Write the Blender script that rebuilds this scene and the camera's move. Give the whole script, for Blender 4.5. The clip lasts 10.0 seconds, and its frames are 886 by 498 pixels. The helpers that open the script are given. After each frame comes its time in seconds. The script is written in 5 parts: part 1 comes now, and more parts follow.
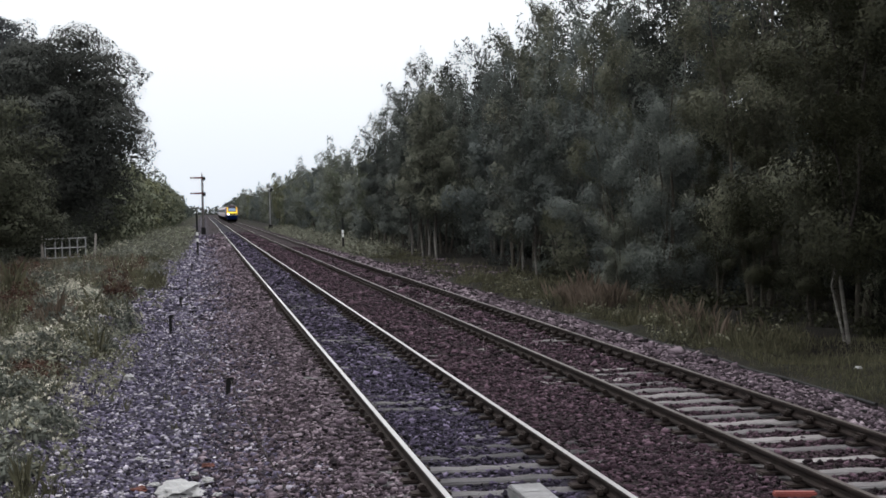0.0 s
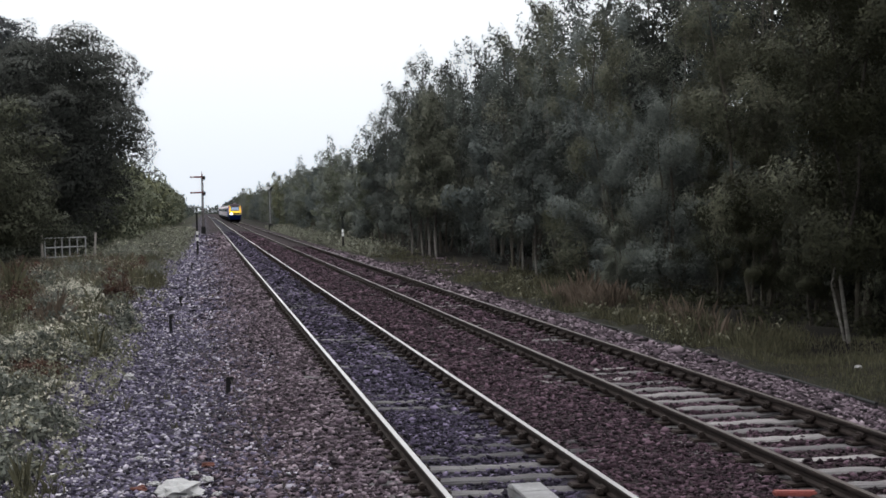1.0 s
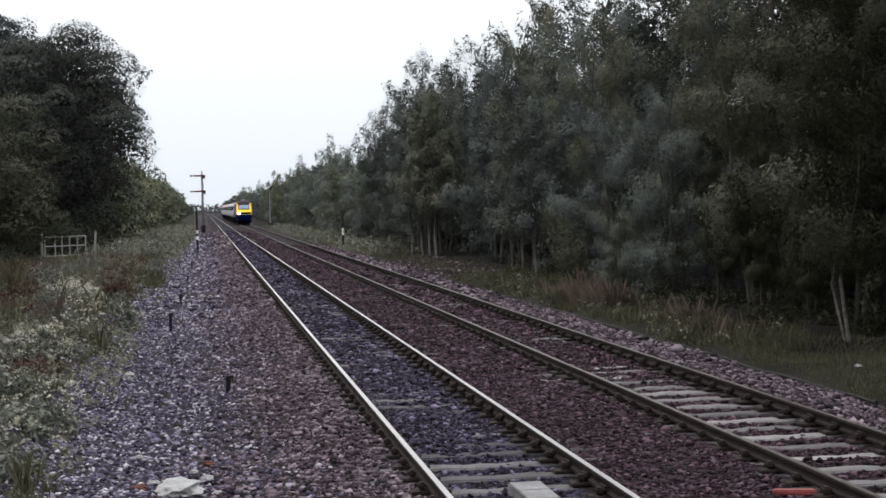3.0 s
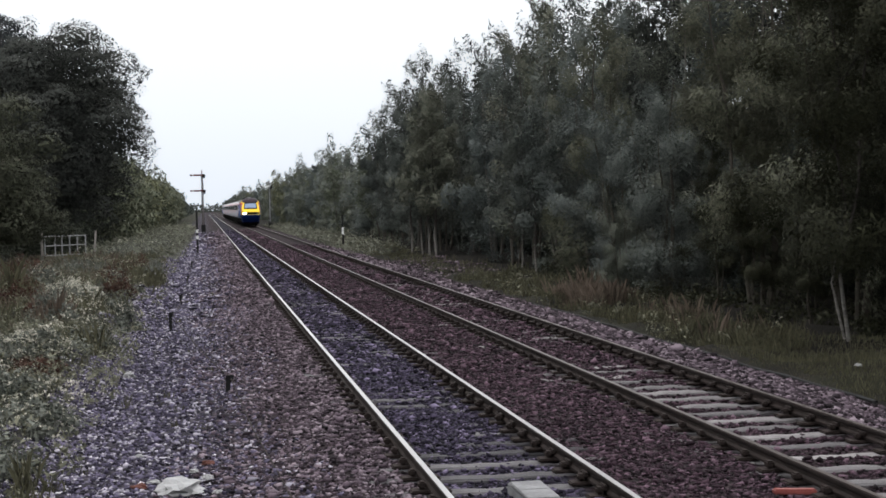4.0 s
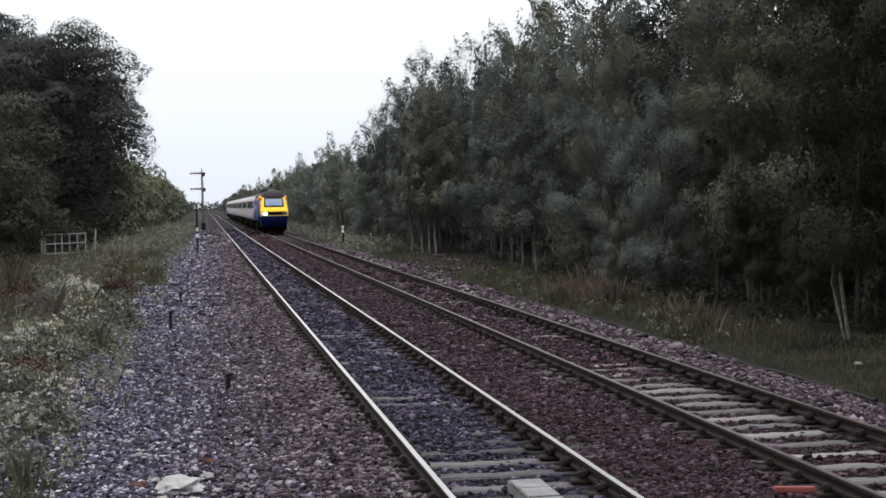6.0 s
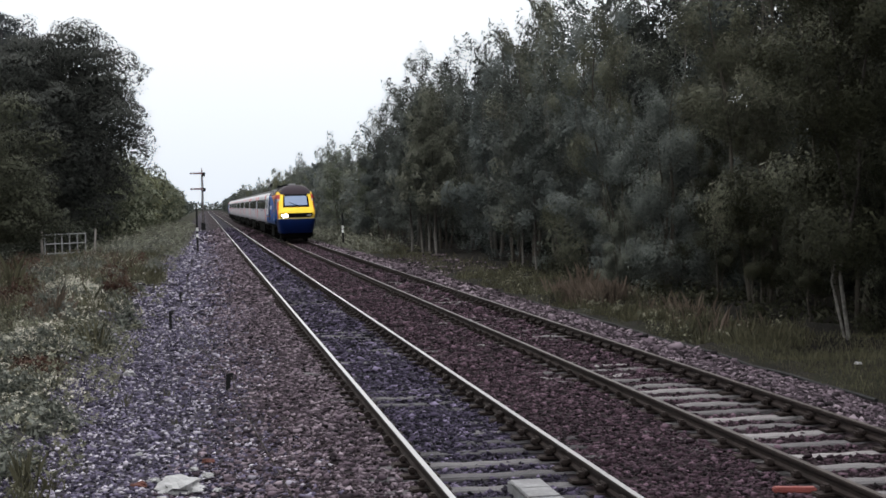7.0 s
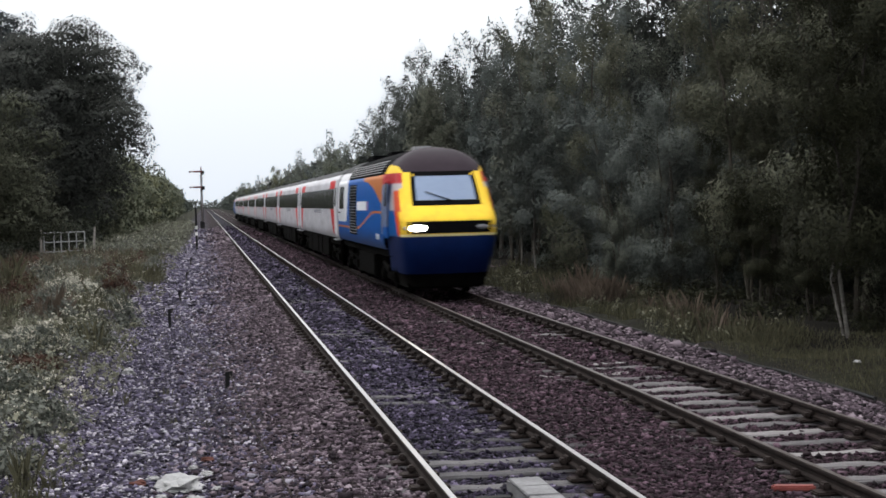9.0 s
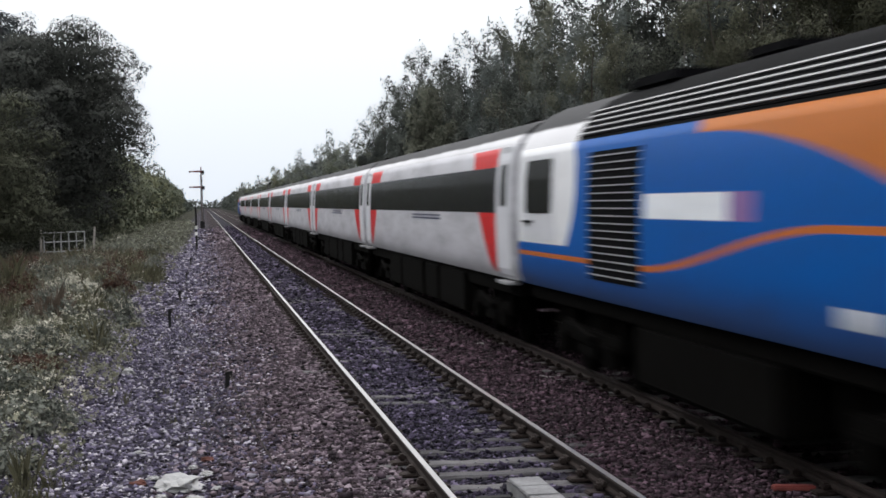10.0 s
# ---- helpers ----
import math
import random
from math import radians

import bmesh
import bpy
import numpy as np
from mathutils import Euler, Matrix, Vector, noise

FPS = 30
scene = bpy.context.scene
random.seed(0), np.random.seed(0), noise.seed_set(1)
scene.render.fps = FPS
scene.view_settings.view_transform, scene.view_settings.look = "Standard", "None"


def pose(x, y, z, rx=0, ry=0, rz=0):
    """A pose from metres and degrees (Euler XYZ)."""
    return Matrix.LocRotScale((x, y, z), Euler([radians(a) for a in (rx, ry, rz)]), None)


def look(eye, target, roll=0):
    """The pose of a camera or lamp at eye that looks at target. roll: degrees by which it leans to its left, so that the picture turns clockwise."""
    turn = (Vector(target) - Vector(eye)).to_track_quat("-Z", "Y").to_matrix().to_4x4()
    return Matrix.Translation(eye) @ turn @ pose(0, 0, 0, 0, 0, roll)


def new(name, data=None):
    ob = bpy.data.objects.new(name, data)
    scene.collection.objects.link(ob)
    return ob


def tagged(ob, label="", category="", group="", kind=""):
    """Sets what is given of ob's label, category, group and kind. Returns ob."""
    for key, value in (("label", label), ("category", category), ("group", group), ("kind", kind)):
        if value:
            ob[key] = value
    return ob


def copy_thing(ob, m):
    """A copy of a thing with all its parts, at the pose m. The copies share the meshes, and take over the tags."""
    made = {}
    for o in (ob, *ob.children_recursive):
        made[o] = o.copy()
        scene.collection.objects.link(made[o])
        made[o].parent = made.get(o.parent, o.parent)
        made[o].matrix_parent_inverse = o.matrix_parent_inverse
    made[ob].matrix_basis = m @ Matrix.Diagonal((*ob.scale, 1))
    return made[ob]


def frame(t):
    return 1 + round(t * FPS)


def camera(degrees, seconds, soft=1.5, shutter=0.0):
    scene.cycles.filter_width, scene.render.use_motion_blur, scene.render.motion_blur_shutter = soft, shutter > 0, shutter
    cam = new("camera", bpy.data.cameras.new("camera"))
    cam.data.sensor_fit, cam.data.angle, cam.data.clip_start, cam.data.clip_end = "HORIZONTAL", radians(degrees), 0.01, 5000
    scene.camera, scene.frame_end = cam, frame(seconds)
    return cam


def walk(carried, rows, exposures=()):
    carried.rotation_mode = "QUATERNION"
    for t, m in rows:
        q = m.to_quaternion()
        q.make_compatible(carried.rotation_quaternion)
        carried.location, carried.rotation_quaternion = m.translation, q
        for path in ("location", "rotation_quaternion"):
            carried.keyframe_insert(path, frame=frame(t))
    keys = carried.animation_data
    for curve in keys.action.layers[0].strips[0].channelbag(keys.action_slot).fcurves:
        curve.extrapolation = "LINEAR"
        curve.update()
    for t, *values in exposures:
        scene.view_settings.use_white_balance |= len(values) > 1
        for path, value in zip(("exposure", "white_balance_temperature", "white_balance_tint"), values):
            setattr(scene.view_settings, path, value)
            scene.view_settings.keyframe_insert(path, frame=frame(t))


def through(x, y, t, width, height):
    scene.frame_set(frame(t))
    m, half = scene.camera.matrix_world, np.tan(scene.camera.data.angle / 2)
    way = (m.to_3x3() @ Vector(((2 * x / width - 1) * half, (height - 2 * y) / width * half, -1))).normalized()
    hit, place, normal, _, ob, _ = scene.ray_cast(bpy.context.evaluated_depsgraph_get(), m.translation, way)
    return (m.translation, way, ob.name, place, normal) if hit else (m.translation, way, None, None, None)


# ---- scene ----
# ---- camera ----
LENS = 31.45
EYE = (0.0, 0.0, 2.488)
YAW, PITCH, ROLL = 8.576, -1.707, -1.49
cam = camera(LENS, 10.0, soft=1.65, shutter=0.55)


def aim(up, right):
    """Camera pose, turned by small angles (degrees) from its mean direction."""
    a, e = radians(YAW + right), radians(PITCH + up)
    d = Vector((math.sin(a) * math.cos(e), math.cos(a) * math.cos(e), math.sin(e)))
    return look(EYE, Vector(EYE) + d * 10, ROLL)


SWAY = [(0.0, 0.128, 0), (0.5, 0.122, 0), (1.0, 0.1, 0), (1.5, 0.1, 0), (2.0, 0.07, 0), (2.5, 0.068, 0), (3.2, 0.05, 0),
        (4.0, 0.034, 0), (4.5, 0.034, 0), (5.0, 0.0, 0), (5.5, -0.034, 0), (6.2, -0.034, 0), (7.0, -0.032, 0.0),
        (7.5, -0.034, 0.028), (8.0, 0.02, 0.03), (8.5, -0.05, 0.028), (9.0, -0.096, 0.028), (9.5, -0.064, 0.02), (10.0, -0.1, 0.03)]
walk(cam, [(t, aim(u, r)) for t, u, r in SWAY])

# ---- daylight: bright overcast sky, weak wide sun ----
SUN_EL, SUN_AZ = 68.0, 278.0
world = bpy.data.worlds.new("world")
scene.world = world
world.use_nodes = True
_n = world.node_tree.nodes
_sky = _n.new("ShaderNodeTexSky")
_sky.sky_type, _sky.sun_disc = "NISHITA", False
_sky.sun_elevation, _sky.sun_rotation = radians(SUN_EL), radians(SUN_AZ)
_sky.air_density, _sky.dust_density, _sky.ozone_density = 1.0, 6.0, 1.0
_hsv = _n.new("ShaderNodeHueSaturation")
_hsv.inputs["Saturation"].default_value = 0.30
_mix = _n.new("ShaderNodeMix")
_mix.data_type = "RGBA"
_mix.inputs[0].default_value = 0.85
# cloud layer, brighter towards the zenith as under any overcast sky
_tc = _n.new("ShaderNodeTexCoord")
_sp = _n.new("ShaderNodeSeparateXYZ")
_cl = _n.new("ShaderNodeValToRGB")
for _e0, (_p, _c) in zip([_cl.color_ramp.elements[0], _cl.color_ramp.elements[1], _cl.color_ramp.elements.new(0.10)],
                         [(0.0, (0.33, 0.355, 0.39, 1)), (1.0, (0.96, 0.98, 1.0, 1)), (0.10, (0.395, 0.413, 0.435, 1))]):
    _e0.position, _e0.color = _p, _c
_up = _n.new("ShaderNodeVectorMath")
_up.operation = "SCALE"
_up.inputs["Scale"].default_value = 38.0
world.node_tree.links.new(_tc.outputs["Generated"], _sp.inputs[0])
world.node_tree.links.new(_sp.outputs[2], _cl.inputs[0])
world.node_tree.links.new(_cl.outputs[0], _up.inputs[0])
world.node_tree.links.new(_up.outputs[0], _mix.inputs[7])
_bg = _n["Background"]
_bg.inputs[1].default_value = 0.1
world.node_tree.links.new(_sky.outputs[0], _hsv.inputs["Color"])
world.node_tree.links.new(_hsv.outputs[0], _mix.inputs[6])
world.node_tree.links.new(_mix.outputs[2], _bg.inputs[0])
sun = new("sun", bpy.data.lights.new("sun", "SUN"))
sun.data.energy, sun.data.angle, sun.data.color = 0.8, radians(35), (1.0, 0.96, 0.9)
_a, _e = radians(SUN_AZ), radians(SUN_EL)
sun.matrix_basis = look((0, 0, 60), Vector((0, 0, 60)) - Vector((math.sin(_a) * math.cos(_e), math.cos(_a) * math.cos(_e), math.sin(_e))))
scene.view_settings.exposure = -0.36
# ---- materials ----
class Nodes:
    """Small helper to write node materials as expressions."""

    def __init__(self, name):
        self.mat = bpy.data.materials.new(name)
        self.mat.use_nodes = True
        self.tree = self.mat.node_tree
        self.bsdf = self.tree.nodes["Principled BSDF"]
        self.out = self.tree.nodes["Material Output"]
        self.xyz = None

    def put(self, socket, value):
        if isinstance(value, bpy.types.NodeSocket):
            self.tree.links.new(value, socket)
        elif isinstance(value, tuple) and len(value) == 3 and socket.type == "RGBA":
            socket.default_value = (*value, 1)
        else:
            socket.default_value = value

    def coords(self):
        if self.xyz is None:
            tc = self.tree.nodes.new("ShaderNodeTexCoord")
            sep = self.tree.nodes.new("ShaderNodeSeparateXYZ")
            self.tree.links.new(tc.outputs["Object"], sep.inputs[0])
            self.xyz = (tc.outputs["Object"], *sep.outputs)
        return self.xyz

    def math(self, op, a, b=0.0, c=None, clamp=False):
        n = self.tree.nodes.new("ShaderNodeMath")
        n.operation, n.use_clamp = op, clamp
        self.put(n.inputs[0], a)
        self.put(n.inputs[1], b)
        if c is not None:
            self.put(n.inputs[2], c)
        return n.outputs[0]

    def noise(self, scale, detail=4.0, rough=0.6, stretch=None, lump=0.0):
        n = self.tree.nodes.new("ShaderNodeTexNoise")
        n.inputs["Scale"].default_value, n.inputs["Detail"].default_value, n.inputs["Roughness"].default_value = scale, detail, rough
        n.inputs["Distortion"].default_value = lump
        v = self.coords()[0]
        if stretch:
            m = self.tree.nodes.new("ShaderNodeMapping")
            m.inputs["Scale"].default_value = stretch
            self.tree.links.new(v, m.inputs[0])
            v = m.outputs[0]
        self.tree.links.new(v, n.inputs["Vector"])
        return n.outputs["Fac"]

    def voronoi(self, scale, out="Color"):
        n = self.tree.nodes.new("ShaderNodeTexVoronoi")
        n.inputs["Scale"].default_value = scale
        self.tree.links.new(self.coords()[0], n.inputs["Vector"])
        return n.outputs[out]

    def ramp(self, fac, stops, mode="LINEAR"):
        n = self.tree.nodes.new("ShaderNodeValToRGB")
        n.color_ramp.interpolation = mode
        while len(n.color_ramp.elements) < len(stops):
            n.color_ramp.elements.new(0.5)
        for e, (p, c) in zip(n.color_ramp.elements, stops):
            e.position, e.color = p, (*c, 1)
        self.put(n.inputs[0], fac)
        return n.outputs[0]

    def mix(self, fac, a, b, blend="MIX"):
        n = self.tree.nodes.new("ShaderNodeMix")
        n.data_type, n.blend_type = "RGBA", blend
        self.put(n.inputs[0], fac)
        self.put(n.inputs[6], a)
        self.put(n.inputs[7], b)
        return n.outputs[2]

    def step(self, v, lo, hi):
        n = self.tree.nodes.new("ShaderNodeMapRange")
        n.interpolation_type = "SMOOTHSTEP"
        self.put(n.inputs[0], v)
        self.put(n.inputs[1], lo)
        self.put(n.inputs[2], hi)
        return n.outputs[0]

    def between(self, v, lo, hi, soft=0.01):
        return self.math("MULTIPLY", self.step(v, lo - soft, lo + soft), self.math("SUBTRACT", 1.0, self.step(v, hi - soft, hi + soft)))

    def island(self):
        return self.tree.nodes.new("ShaderNodeNewGeometry").outputs["Random Per Island"]

    def per_object(self):
        return self.tree.nodes.new("ShaderNodeObjectInfo").outputs["Random"]

    def bump(self, height, strength=0.4, distance=0.02):
        n = self.tree.nodes.new("ShaderNodeBump")
        n.inputs["Strength"].default_value, n.inputs["Distance"].default_value = strength, distance
        self.put(n.inputs["Height"], height)
        self.tree.links.new(n.outputs[0], self.bsdf.inputs["Normal"])

    def done(self, color, rough=0.7, metal=0.0, spec=0.5):
        self.put(self.bsdf.inputs["Base Color"], color)
        self.put(self.bsdf.inputs["Roughness"], rough)
        self.put(self.bsdf.inputs["Metallic"], metal)
        self.bsdf.inputs["Specular IOR Level"].default_value = spec
        return self.mat


def surface(name, dark, light, scale=8.0, rough=0.7, metal=0.0, bump=0.3, spec=0.4, dist=0.01, stretch=None):
    """A plain surface with two scales of variation."""
    n = Nodes(name)
    big, fine = n.noise(scale, 3, 0.6, stretch), n.noise(scale * 7, 5, 0.7, stretch)
    f = n.math("ADD", n.math("MULTIPLY", big, 0.6), n.math("MULTIPLY", fine, 0.4))
    n.bump(fine, bump, dist)
    return n.done(n.ramp(f, [(0.3, dark), (0.7, light)]), rough, metal, spec)


def leafy(name, dark, light, through=0.15, rough=0.65):
    """Leaves: colour varies leaf by leaf and tree by tree, some light comes through."""
    n = Nodes(name)
    f = n.math("ADD", n.math("MULTIPLY", n.island(), 0.3), n.math("MULTIPLY", n.noise(0.6, 3, 0.6), 0.7))
    col = n.ramp(f, [(0.3, dark), (0.7, light)])
    tint = n.ramp(n.per_object(), [(0.0, (0.74, 0.78, 0.82)), (0.35, (0.9, 0.92, 0.94)), (0.7, (1.05, 1.05, 1.0)), (1.0, (1.3, 1.24, 1.06))])
    col = n.mix(1.0, col, tint, "MULTIPLY")
    n.done(col, rough, 0, 0.1)
    t = n.tree.nodes.new("ShaderNodeBsdfTranslucent")
    n.put(t.inputs[0], col)
    m = n.tree.nodes.new("ShaderNodeMixShader")
    m.inputs[0].default_value = through
    n.tree.links.new(n.bsdf.outputs[0], m.inputs[1])
    n.tree.links.new(t.outputs[0], m.inputs[2])
    n.tree.links.new(m.outputs[0], n.out.inputs[0])
    return n.mat


def glow(name, color, strength):
    n = Nodes(name)
    n.bsdf.inputs["Emission Color"].default_value = (*color, 1)
    n.bsdf.inputs["Emission Strength"].default_value = strength
    return n.done(color, 0.3)


def stones(name, stops, rough=0.85):
    """Loose stones, each with its own tone."""
    n = Nodes(name)
    f = n.math("ADD", n.math("MULTIPLY", n.island(), 0.75), n.math("MULTIPLY", n.noise(0.8, 4, 0.6), 0.25))
    col = n.ramp(f, stops)
    fine = n.noise(60, 4, 0.7)
    col = n.mix(0.35, col, n.ramp(fine, [(0.3, (0.02, 0.02, 0.02)), (0.75, (0.35, 0.33, 0.33))]), "OVERLAY")
    n.bump(fine, 0.4, 0.01)
    return n.done(col, rough, 0, 0.12)


def make_ground():
    """Soil, cinders, ballast and grass in strips along the line, with ragged borders."""
    n = Nodes("ground")
    _, x, y, _z = n.coords()
    wob = n.math("MULTIPLY", n.math("SUBTRACT", n.noise(0.35, 5, 0.65), 0.5), 2.2)
    xw = n.math("ADD", x, wob)
    grain = n.noise(14, 5, 0.75)
    cell = n.voronoi(17)
    sep = n.tree.nodes.new("ShaderNodeSeparateColor")
    n.tree.links.new(cell, sep.inputs[0])
    tone = n.math("ADD", n.math("MULTIPLY", sep.outputs[0], 0.6), n.math("MULTIPLY", grain, 0.4))
    cess = n.ramp(tone, [(0.15, (0.00672, 0.006037, 0.0084)), (0.6, (0.02912, 0.02572, 0.0336)), (0.95, (0.112, 0.09975, 0.1232))])
    brown = n.ramp(tone, [(0.15, (0.00504, 0.00357, 0.0042)), (0.6, (0.02128, 0.01522, 0.01736)), (0.95, (0.0672, 0.04988, 0.056))])
    bed = n.ramp(tone, [(0.15, (0.0056, 0.00525, 0.00784)), (0.6, (0.0196, 0.01838, 0.02576)), (0.95, (0.056, 0.0525, 0.07))])
    soil = n.ramp(grain, [(0.3, (0.0042, 0.00385, 0.0035)), (0.7, (0.0182, 0.0161, 0.014))])
    grass = n.ramp(grain, [(0.3, (0.0126, 0.0147, 0.0077)), (0.7, (0.0385, 0.0406, 0.021))])
    verge = n.mix(n.step(n.noise(0.6, 4, 0.6), 0.4, 0.6), soil, grass)
    c = n.mix(n.step(xw, -2.9, -1.9), verge, cess)
    c = n.mix(n.step(xw, -0.3, 1.3), c, brown)
    c = n.mix(n.between(x, 2.06, 3.42, 0.06), c, bed)
    c = n.mix(n.step(xw, 8.6, 9.7), c, n.mix(0.6, verge, soil))
    far = n.mix(n.step(x, 10.6, 11.8), c, soil)
    n.bump(n.math("ADD", n.math("MULTIPLY", tone, 0.5), n.math("MULTIPLY", grain, 0.5)), 0.7, 0.03)
    return n.done(far, 0.9, 0, 0.06)


M_GROUND = make_ground()
M_BROWN = stones("brown_ballast", [(0.12, (0.005076, 0.003037, 0.00429)), (0.45, (0.02877, 0.01699, 0.02391)), (0.75, (0.07191, 0.04339, 0.0594)), (1.0, (0.2539, 0.1663, 0.2186))])
M_SHOULDER = stones("shoulder_ballast", [(0.12, (0.006983, 0.005302, 0.006731)), (0.42, (0.05187, 0.03856, 0.04875)), (0.7, (0.1496, 0.1138, 0.1417)), (1.0, (0.42, 0.355, 0.4))])
M_GREY = stones("grey_ballast", [(0.12, (0.003295, 0.002778, 0.005002)), (0.45, (0.01977, 0.01608, 0.03001)), (0.78, (0.08236, 0.06798, 0.1145)), (1.0, (0.4118, 0.3509, 0.5276))])
M_CESS = stones("cinder_gravel", [(0.12, (0.007014, 0.006194, 0.01045)), (0.42, (0.05845, 0.05124, 0.08357)), (0.7, (0.1871, 0.1667, 0.2546)), (1.0, (0.85, 0.833, 0.8452))])
M_RUST = surface("rusty_steel", (0.010, 0.0075, 0.007), (0.032, 0.023, 0.021), 5, 0.85, 0.0, 0.4, 0.15)
M_SHINY = surface("polished_railhead", (0.36, 0.34, 0.34), (0.56, 0.54, 0.54), 3, 0.32, 1.0, 0.05, stretch=(1, 0.05, 1))
M_DULL = surface("worn_railhead", (0.035, 0.027, 0.024), (0.1, 0.082, 0.075), 3, 0.45, 0.6, 0.1, stretch=(1, 0.05, 1))


def timber(name, dark, light):
    """Split, bleached sleeper timber; each sleeper has its own tone."""
    n = Nodes(name)
    grain, patch = n.noise(6, 5, 0.7, (0.5, 6, 6)), n.noise(1.6, 4, 0.6)
    f = n.math("ADD", n.math("MULTIPLY", grain, 0.55), n.math("MULTIPLY", patch, 0.45))
    col = n.ramp(f, [(0.32, dark), (0.66, light)])
    col = n.mix(1.0, col, n.ramp(n.per_object(), [(0.0, (0.45, 0.45, 0.47)), (1.0, (1.15, 1.15, 1.15))]), "MULTIPLY")
    n.bump(grain, 0.7, 0.015)
    return n.done(col, 0.9, 0, 0.15)


M_SLEEPER = timber("weathered_timber", (0.0176, 0.0168, 0.0184), (0.152, 0.1456, 0.152))
M_SLEEPER_PALE = timber("pale_weathered_timber", (0.04, 0.0368, 0.0384), (0.248, 0.236, 0.24))
M_BARK = surface("dark_bark", (0.02, 0.017, 0.013), (0.07, 0.06, 0.048), 6, 0.9, 0, 0.8, stretch=(1, 1, 0.25))


def birch_bark():
    """White papery bark low on the stem, brown and dull higher up."""
    n = Nodes("birch_bark")
    z = n.coords()[3]
    marks, fine = n.noise(3, 3, 0.6, (1, 1, 3)), n.noise(22, 5, 0.7, (1, 1, 3))
    pale = n.ramp(n.math("ADD", n.math("MULTIPLY", marks, 0.6), n.math("MULTIPLY", fine, 0.4)), [(0.3, (0.03, 0.027, 0.024)), (0.68, (0.27, 0.255, 0.24))])
    dull = n.ramp(fine, [(0.3, (0.014, 0.012, 0.011)), (0.7, (0.055, 0.047, 0.042))])
    n.bump(fine, 0.5, 0.01)
    return n.done(n.mix(n.step(n.math("ADD", z, marks), 1.2, 2.6), pale, dull), 0.85, 0, 0.2)


M_BIRCH = birch_bark()
M_LEAF_BIRCH = leafy("birch_leaves", (0.03399, 0.039, 0.03434), (0.1112, 0.12, 0.1099))
M_LEAF_GREY = leafy("willow_leaves", (0.04762, 0.05426, 0.05101), (0.1488, 0.1628, 0.15))
# leaf colour lowered to carry the shade in the wood's depth
M_LEAF_DARK = leafy("shade_dark_leaves", (0.01071, 0.0128, 0.01123), (0.03955, 0.0424, 0.03715))
M_LEAF_OLIVE = leafy("olive_leaves", (0.04625, 0.04933, 0.03137), (0.1542, 0.1516, 0.1087))
M_HEDGE = leafy("hedge_leaves", (0.046, 0.052, 0.034), (0.135, 0.143, 0.098))
M_MAPLE = leafy("maple_leaves", (0.02719, 0.02904, 0.01813), (0.09789, 0.09821, 0.06649))
M_LEAF_OAK = leafy("oak_leaves", (0.01335, 0.01566, 0.0167), (0.04895, 0.054, 0.05563))
# green leaves with the shade under the canopy put into their colour
M_LEAF_SHADE = leafy("shade_darkened_leaves", (0.009248, 0.0104, 0.006936), (0.03699, 0.0393, 0.02659))
# far leaf tones lifted and flattened, standing in for distance haze
M_FAR = leafy("haze_paled_leaves", (0.04, 0.048, 0.042), (0.09, 0.1, 0.09))
M_WEED = leafy("weed_stems", (0.03819, 0.04185, 0.03472), (0.191, 0.1941, 0.1632))
M_SEED = leafy("pale_seed_heads", (0.24, 0.24, 0.23), (0.5, 0.5, 0.5))
M_GRASS = leafy("verge_grass", (0.03488, 0.03488, 0.02419), (0.1026, 0.09851, 0.06804))
M_STRAW = leafy("dry_grass", (0.06156, 0.0472, 0.0351), (0.1744, 0.1334, 0.1053))
M_DOCK = leafy("red_brown_dock", (0.0336, 0.01792, 0.01344), (0.112, 0.056, 0.0392))
# darker copy of birch bark, with the wood's shade in its colour
M_TRUNK = surface("shaded_birch_bark", (0.02, 0.018, 0.016), (0.13, 0.12, 0.11), 3, 0.85, 0, 0.5, stretch=(1, 1, 3))
M_DARKSTEEL = surface("dark_painted_steel", (0.006, 0.006, 0.0065), (0.018, 0.018, 0.019), 6, 0.7, 0.0, 0.2, 0.15)
M_WHITEPAINT = surface("white_paint", (0.5, 0.5, 0.5), (0.75, 0.75, 0.74), 5, 0.6, 0, 0.1)
M_REDPAINT = surface("red_enamel", (0.06, 0.012, 0.01), (0.14, 0.022, 0.018), 5, 0.5, 0, 0.1)
M_GATE = surface("galvanised_steel", (0.13, 0.13, 0.14), (0.24, 0.24, 0.25), 6, 0.6, 0.2, 0.2)
M_CONCRETE = surface("grey_concrete", (0.09, 0.09, 0.095), (0.24, 0.24, 0.25), 4, 0.9, 0, 0.5)
M_BAG = surface("white_plastic", (0.1632, 0.1632, 0.168), (0.2976, 0.2976, 0.3024), 6, 0.45, 0, 0.3)
M_BRICK = surface("old_brick", (0.05, 0.022, 0.018), (0.13, 0.055, 0.045), 6, 0.9, 0, 0.4, 0.15)
M_REDPLASTIC = surface("faded_red_plastic", (0.14, 0.0315, 0.028), (0.252, 0.063, 0.0525), 6, 0.5, 0, 0.2)
# ---- mesh helpers ----
def mesh_from(name, verts, faces, mats, index=None, smooth=False):
    me = bpy.data.meshes.new(name)
    me.from_pydata([tuple(v) for v in verts], [], [tuple(f) for f in faces])
    for m in (mats if isinstance(mats, (list, tuple)) else [mats]):
        me.materials.append(m)
    if index is not None:
        me.polygons.foreach_set("material_index", list(index))
    if smooth:
        me.polygons.foreach_set("use_smooth", [True] * len(me.polygons))
    me.update()
    return me


